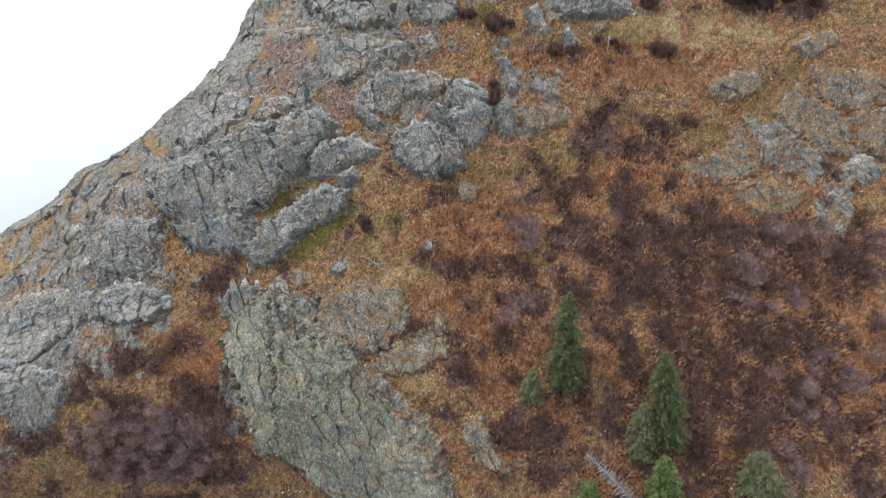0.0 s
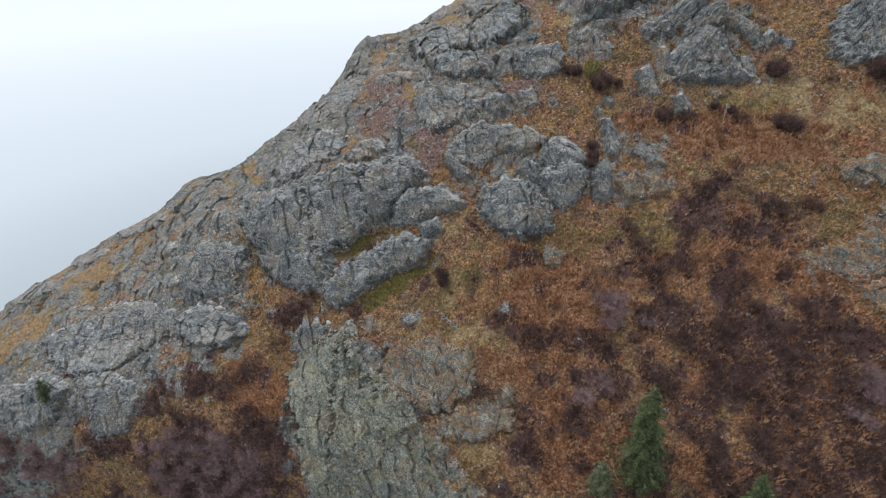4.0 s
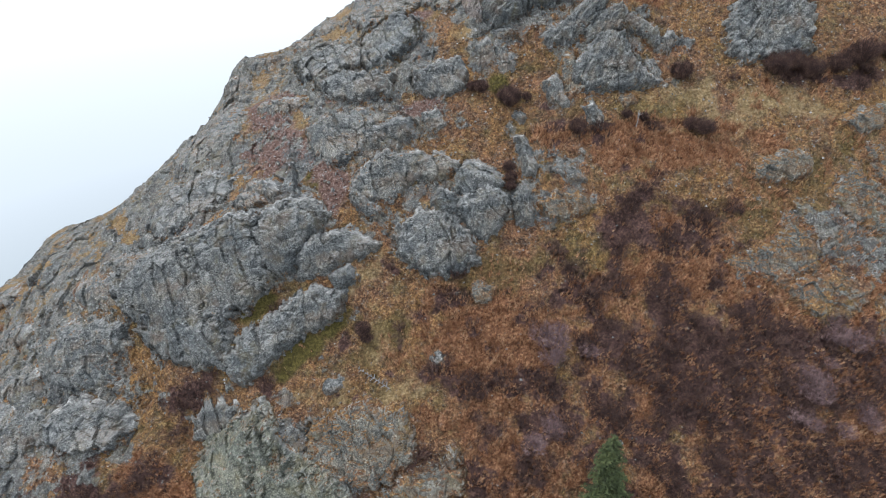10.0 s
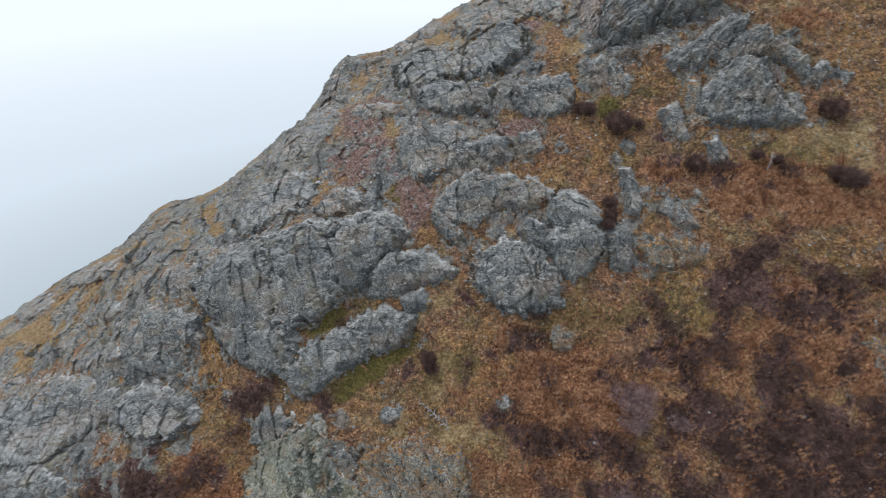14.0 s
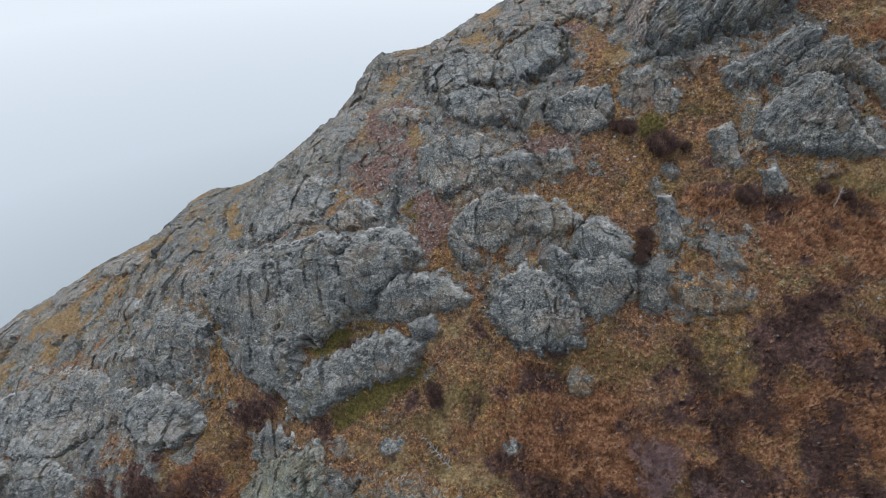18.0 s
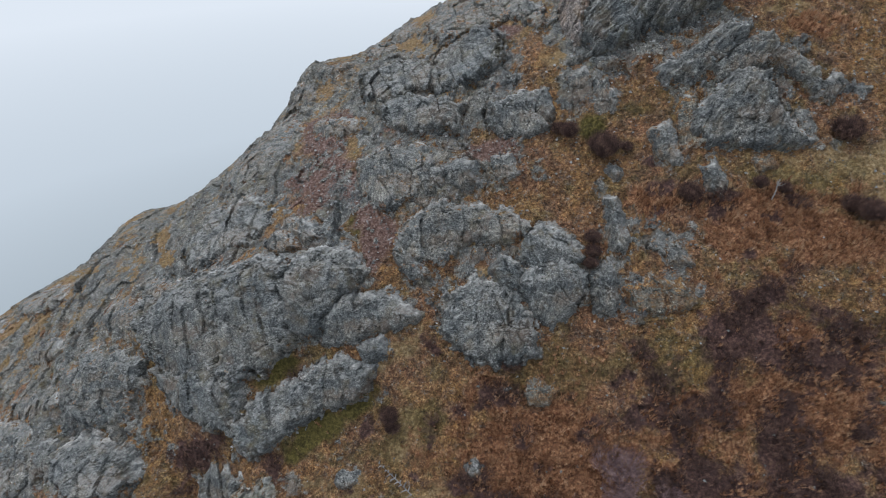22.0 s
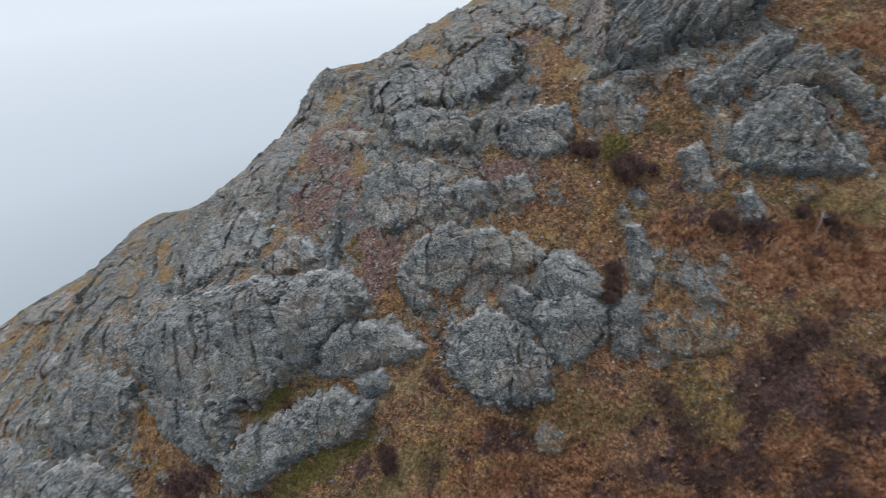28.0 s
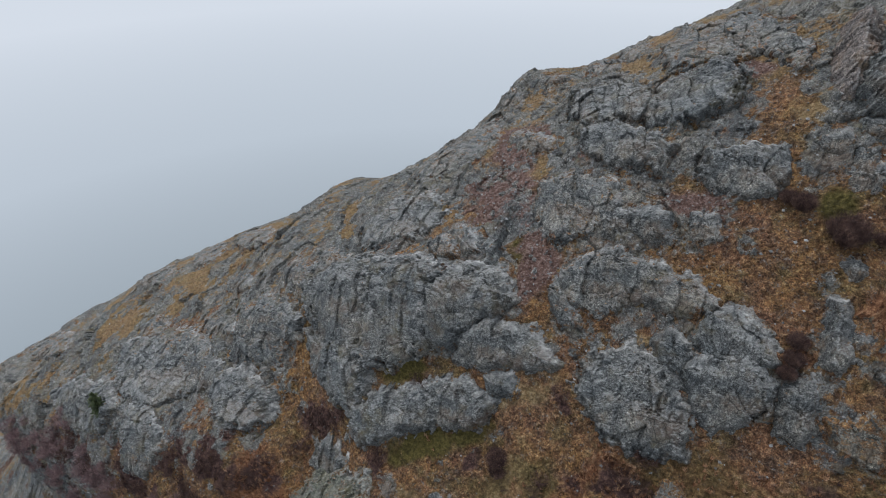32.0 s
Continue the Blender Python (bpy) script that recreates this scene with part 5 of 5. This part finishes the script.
spruce("tall dark green spruce standing in rusty grass", 20.8, -24.2, 23.0, 3.5, 1, NEEDLES, lean=-6)
spruce("small grey-green young spruce beside a taller one", 15.0, -26.2, 8.0, 2.0, 2, PALE_NEEDLES, lean=-4)
spruce("tall green spruce with a dense crown", 38.0, -34.0, 25.0, 3.7, 3, NEEDLES, lean=-14)
spruce("sparse yellowish spruce in front of a green one", 33.6, -35.6, 15.0, 2.7, 4, PALE_NEEDLES, 0.8, lean=-9)
spruce("bright green spruce low on the slope", 37.8, -46.5, 20.0, 3.6, 5, BRIGHT_NEEDLES, lean=-13)
spruce("broad pale grey-green spruce among shrubs", 54.2, -43.0, 15.0, 4.2, 6, PALE_NEEDLES, lean=-19)
spruce("stunted yellow-green young spruce", 24.8, -44.0, 7.0, 2.2, 7, BRIGHT_NEEDLES, lean=-5)
spruce("small dark spruce growing in a rocky cleft", -91.5, -28.5, 5.5, 1.6, 8, NEEDLES)


def dead_tree(label, start, end, girth, branches, reach, seed, lift=0.3):
    """A fallen bare trunk with its broken branches, lying on the slope."""
    r = np.random.RandomState(seed)
    a, b = (stand(np.array([p[0]]), np.array([p[1]]))[0] + np.array([0, 0, lift]) for p in (start, end))
    ob = tagged(new("fallen_tree"), label, "dead tree")
    ob.location = Vector(a)
    line = [(b - a) * t + np.array([0, 0, 0.12 * math.sin(5 * t)]) for t in np.linspace(0, 1, 8)]
    verts, quads = tube(line, np.linspace(girth * 0.35, girth, 8))
    me = solid("trunk", verts, quads)
    me.materials.append(DEAD_WOOD)
    new("trunk", me).parent = ob
    along = (b - a) / np.linalg.norm(b - a)
    for k in range(branches):
        t = (k + r.uniform(0.1, 0.9)) / branches
        side = np.cross(along, OUT) * (1 if k % 2 else -1) + OUT * r.uniform(0.1, 0.8) - along * r.uniform(0.1, 0.6)
        p = (b - a) * t
        q = p + side / np.linalg.norm(side) * reach * r.uniform(0.5, 1.1) * (0.45 + 0.55 * t)
        verts, quads = tube([p, p * 0.5 + q * 0.5 + np.array([0, 0, 0.08]), q], [0.11, 0.08, 0.03], 4)
        me = solid("branch", verts, quads)
        me.materials.append(DEAD_WOOD)
        new("branch", me).parent = ob
    return ob


dead_tree("silver-grey fallen dead tree with bare branches", (24.6, -36.0), (34.5, -46.0), 0.24, 84, 2.6, 21, 0.7)
dead_tree("grey dead branchy log lying on dry grass", (-15.6, -0.8), (-10.6, -3.8), 0.07, 16, 1.1, 22, 0.1)
dead_tree("thin pale dead branch among dark shrubs", (63.0, -27.0), (57.0, -29.5), 0.07, 10, 1.0, 23)

def snag(label, u, v, height, seed):
    """A dead tree still standing: a bare pole with a few broken twigs."""
    r = np.random.RandomState(seed)
    ob = tagged(new("dead_snag"), label, "dead tree")
    ob.location = Vector(stand(np.array([u]), np.array([v]))[0])
    zs = np.linspace(-0.4, height, 7)
    verts, quads = tube([(0.05 * math.sin(2 * z), 0.04 * math.cos(3 * z), z) for z in zs], np.linspace(0.10, 0.05, 7))
    me = solid("trunk", verts, quads)
    me.materials.append(PALE_WOOD)
    new("trunk", me).parent = ob
    for k in range(9):
        z, az, reach = height * r.uniform(0.55, 0.98), r.uniform(0, math.tau), r.uniform(0.3, 0.9)
        tip = (math.cos(az) * reach, math.sin(az) * reach, z + reach * r.uniform(0.2, 0.7))
        verts, quads = tube([(0, 0, z), (tip[0] * 0.5, tip[1] * 0.5, z + 0.1), tip], [0.04, 0.03, 0.012], 4)
        me = solid("branch", verts, quads)
        me.materials.append(PALE_WOOD)
        new("branch", me).parent = ob
    return ob


snag("thin pale dead tree still standing among shrubs", 31.3, 39.7, 2.8, 31)

# single dark shrubs that stand apart
alder = shrub("shrub", 71, "dense dark purple-brown shrub on dry grass", HEATH_TWIGS, twigs=760, radius=2.4, height=3.4)
alder.location = Vector(stand(np.array([9.6]), np.array([44.0]))[0])
# Those at u 9, v 28 to 31.5 stand for a gully's shade.
LONE = [(8.9, 44.9, 0.6), (4.6, 46.2, 0.6), (3.2, 46.8, 0.5), (12.7, 45.0, 0.4), (39.8, 48.6, 0.9), (42.2, 38.0, 0.9), (56.0, 49.0, 1.0), (59.0, 50.0, 0.9), (62.0, 48.5, 1.0), (66.7, 49.4, 1.0), (71.2, 51.0, 1.1), (76.5, 51.8, 1.0), (69.0, 50.6, 0.9), (29.5, 41.0, 0.45), (32.5, 40.6, 0.4), (40.3, 38.9, 0.6), (-15.1, 4.7, 0.6), (-14.4, 3.6, 0.5), (9.0, 31.5, 0.5), (9.2, 29.6, 0.5), (9.0, 28.0, 0.45), (21.0, 38.5, 0.7)]
plant_shrubs([alder], "dark shrubs that stand apart", np.array([q[:2] for q in LONE]), [q[2] for q in LONE])
tagged(alder, group="dark shrubs that stand apart")
pale_alder = shrub("shrub", 81, "leafless grey-purple alder with fine twigs", ALDER_TWIGS, twigs=110, radius=1.7, height=2.0)
pale_alder.location = Vector(stand(np.array([-57.3]), np.array([-35.2]))[0])
tagged(pale_alder, group="grey leafless alders")
spots = []
for cu, cv, a, b, count in ((-56, -37, 13, 8, 95), (16.5, 2.5, 5, 3, 9), (57, -38, 5, 4, 14), (66, -24, 10, 7, 14), (70, -18, 8, 8, 8), (13, -12, 3, 3, 5), (56, -7, 7, 5, 14), (62, 2, 8, 4, 12), (-100, -40, 12, 6, 16), (-113, -51, 15, 7, 46), (-90, -43, 8, 5, 20)):
    for _ in range(count):
        az, q = rng.uniform(0, math.tau), math.sqrt(rng.uniform())
        spots.append((cu + a * q * math.cos(az), cv + b * q * math.sin(az)))
rng.shuffle(spots)
spots = np.array(spots)
plant_shrubs([pale_alder], "grey leafless alders", spots[:120], rng.uniform(0.7, 1.3, 120))
shrub_mass("alder_thicket", "thicket of leafless grey-purple alders", ALDER_TWIGS, spots[120:, 0], spots[120:, 1], rng.uniform(0.8, 1.3, len(spots)), (91, 92), twigs=110, radius=1.7, height=2.0)


# ---- loose stones ----
def stone_mesh(seed):
    r = np.random.RandomState(seed)
    bm = bmesh.new()
    bmesh.ops.create_icosphere(bm, subdivisions=2, radius=0.5)
    cuts = [(Vector(r.normal(size=3)).normalized(), r.uniform(0.22, 0.4)) for _ in range(9)]
    for q in bm.verts:
        for d, h in cuts:
            over = q.co.dot(d) - h
            if over > 0:
                q.co -= d * over
        q.co.z *= 0.75
    me = bpy.data.meshes.new("stone")
    bm.to_mesh(me)
    bm.free()
    me.materials.append(STONE)
    return me


STONES = [stone_mesh(300 + k) for k in range(6)]
u, v = scatter(2600, lambda k, u, v: 0.10 * k["rocky"] + 0.12 * k["scree"] + 0.012, (-70, 60), (-30, 66))
feet = stand(u, v)
for k in range(min(len(u), 240)):
    ob = new("stone", STONES[k % 6])
    size = 0.45 + 0.9 * rng.uniform() ** 3
    ob.matrix_world = Matrix.Translation(Vector(feet[k]) + Vector((0, 0, 0.1 * size))) @ Matrix.Rotation(rng.uniform(0, 6.28), 4, "Z") @ Matrix.Rotation(rng.uniform(-0.5, 0.5), 4, "X") @ Matrix.Diagonal((size * 1.2, size, size, 1))
    tagged(ob, "loose angular grey stone lying on the slope", "stone", "loose stones on the slope")

u, v = scatter(130000, lambda k, u, v: 0.26 * k["rocky"] + 0.34 * k["scree"] + 0.03 + 0.06 * (v > 18) * (1 - k["rust"]) * (1 - k["heath"]))
feet = stand(u, v)
shape = np.array([(1, 0, 0), (0, 1, 0), (-1, 0, 0), (0, -1, 0), (0, 0, 0.8), (0, 0, -0.8)])
faces = np.array([(0, 1, 4), (1, 2, 4), (2, 3, 4), (3, 0, 4), (1, 0, 5), (2, 1, 5), (3, 2, 5), (0, 3, 5)])
size = 0.07 + 0.22 * rng.random_sample(len(u)) ** 3
pts = shape[None] * size[:, None, None] * rng.uniform(0.6, 1.3, (len(u), 6, 1))
az = rng.uniform(0, math.tau, len(u))
c, s = np.cos(az)[:, None], np.sin(az)[:, None]
pts = np.stack([pts[..., 0] * c - pts[..., 1] * s, pts[..., 0] * s + pts[..., 1] * c, pts[..., 2]], -1) + feet[:, None]
me = solid("rubble", pts.reshape(-1, 3), (faces[None] + 6 * np.arange(len(u))[:, None, None]).reshape(-1, 3), False)
PEBBLE = plant_material("rubble_stone", [(0.1, (0.07, 0.07, 0.07)), (0.5, (0.16, 0.16, 0.155)), (0.9, (0.36, 0.355, 0.34))])
me.materials.append(PEBBLE)
tagged(new("rubble", me), "small angular stones strewn over the slope", "rubble", kind="stuff")
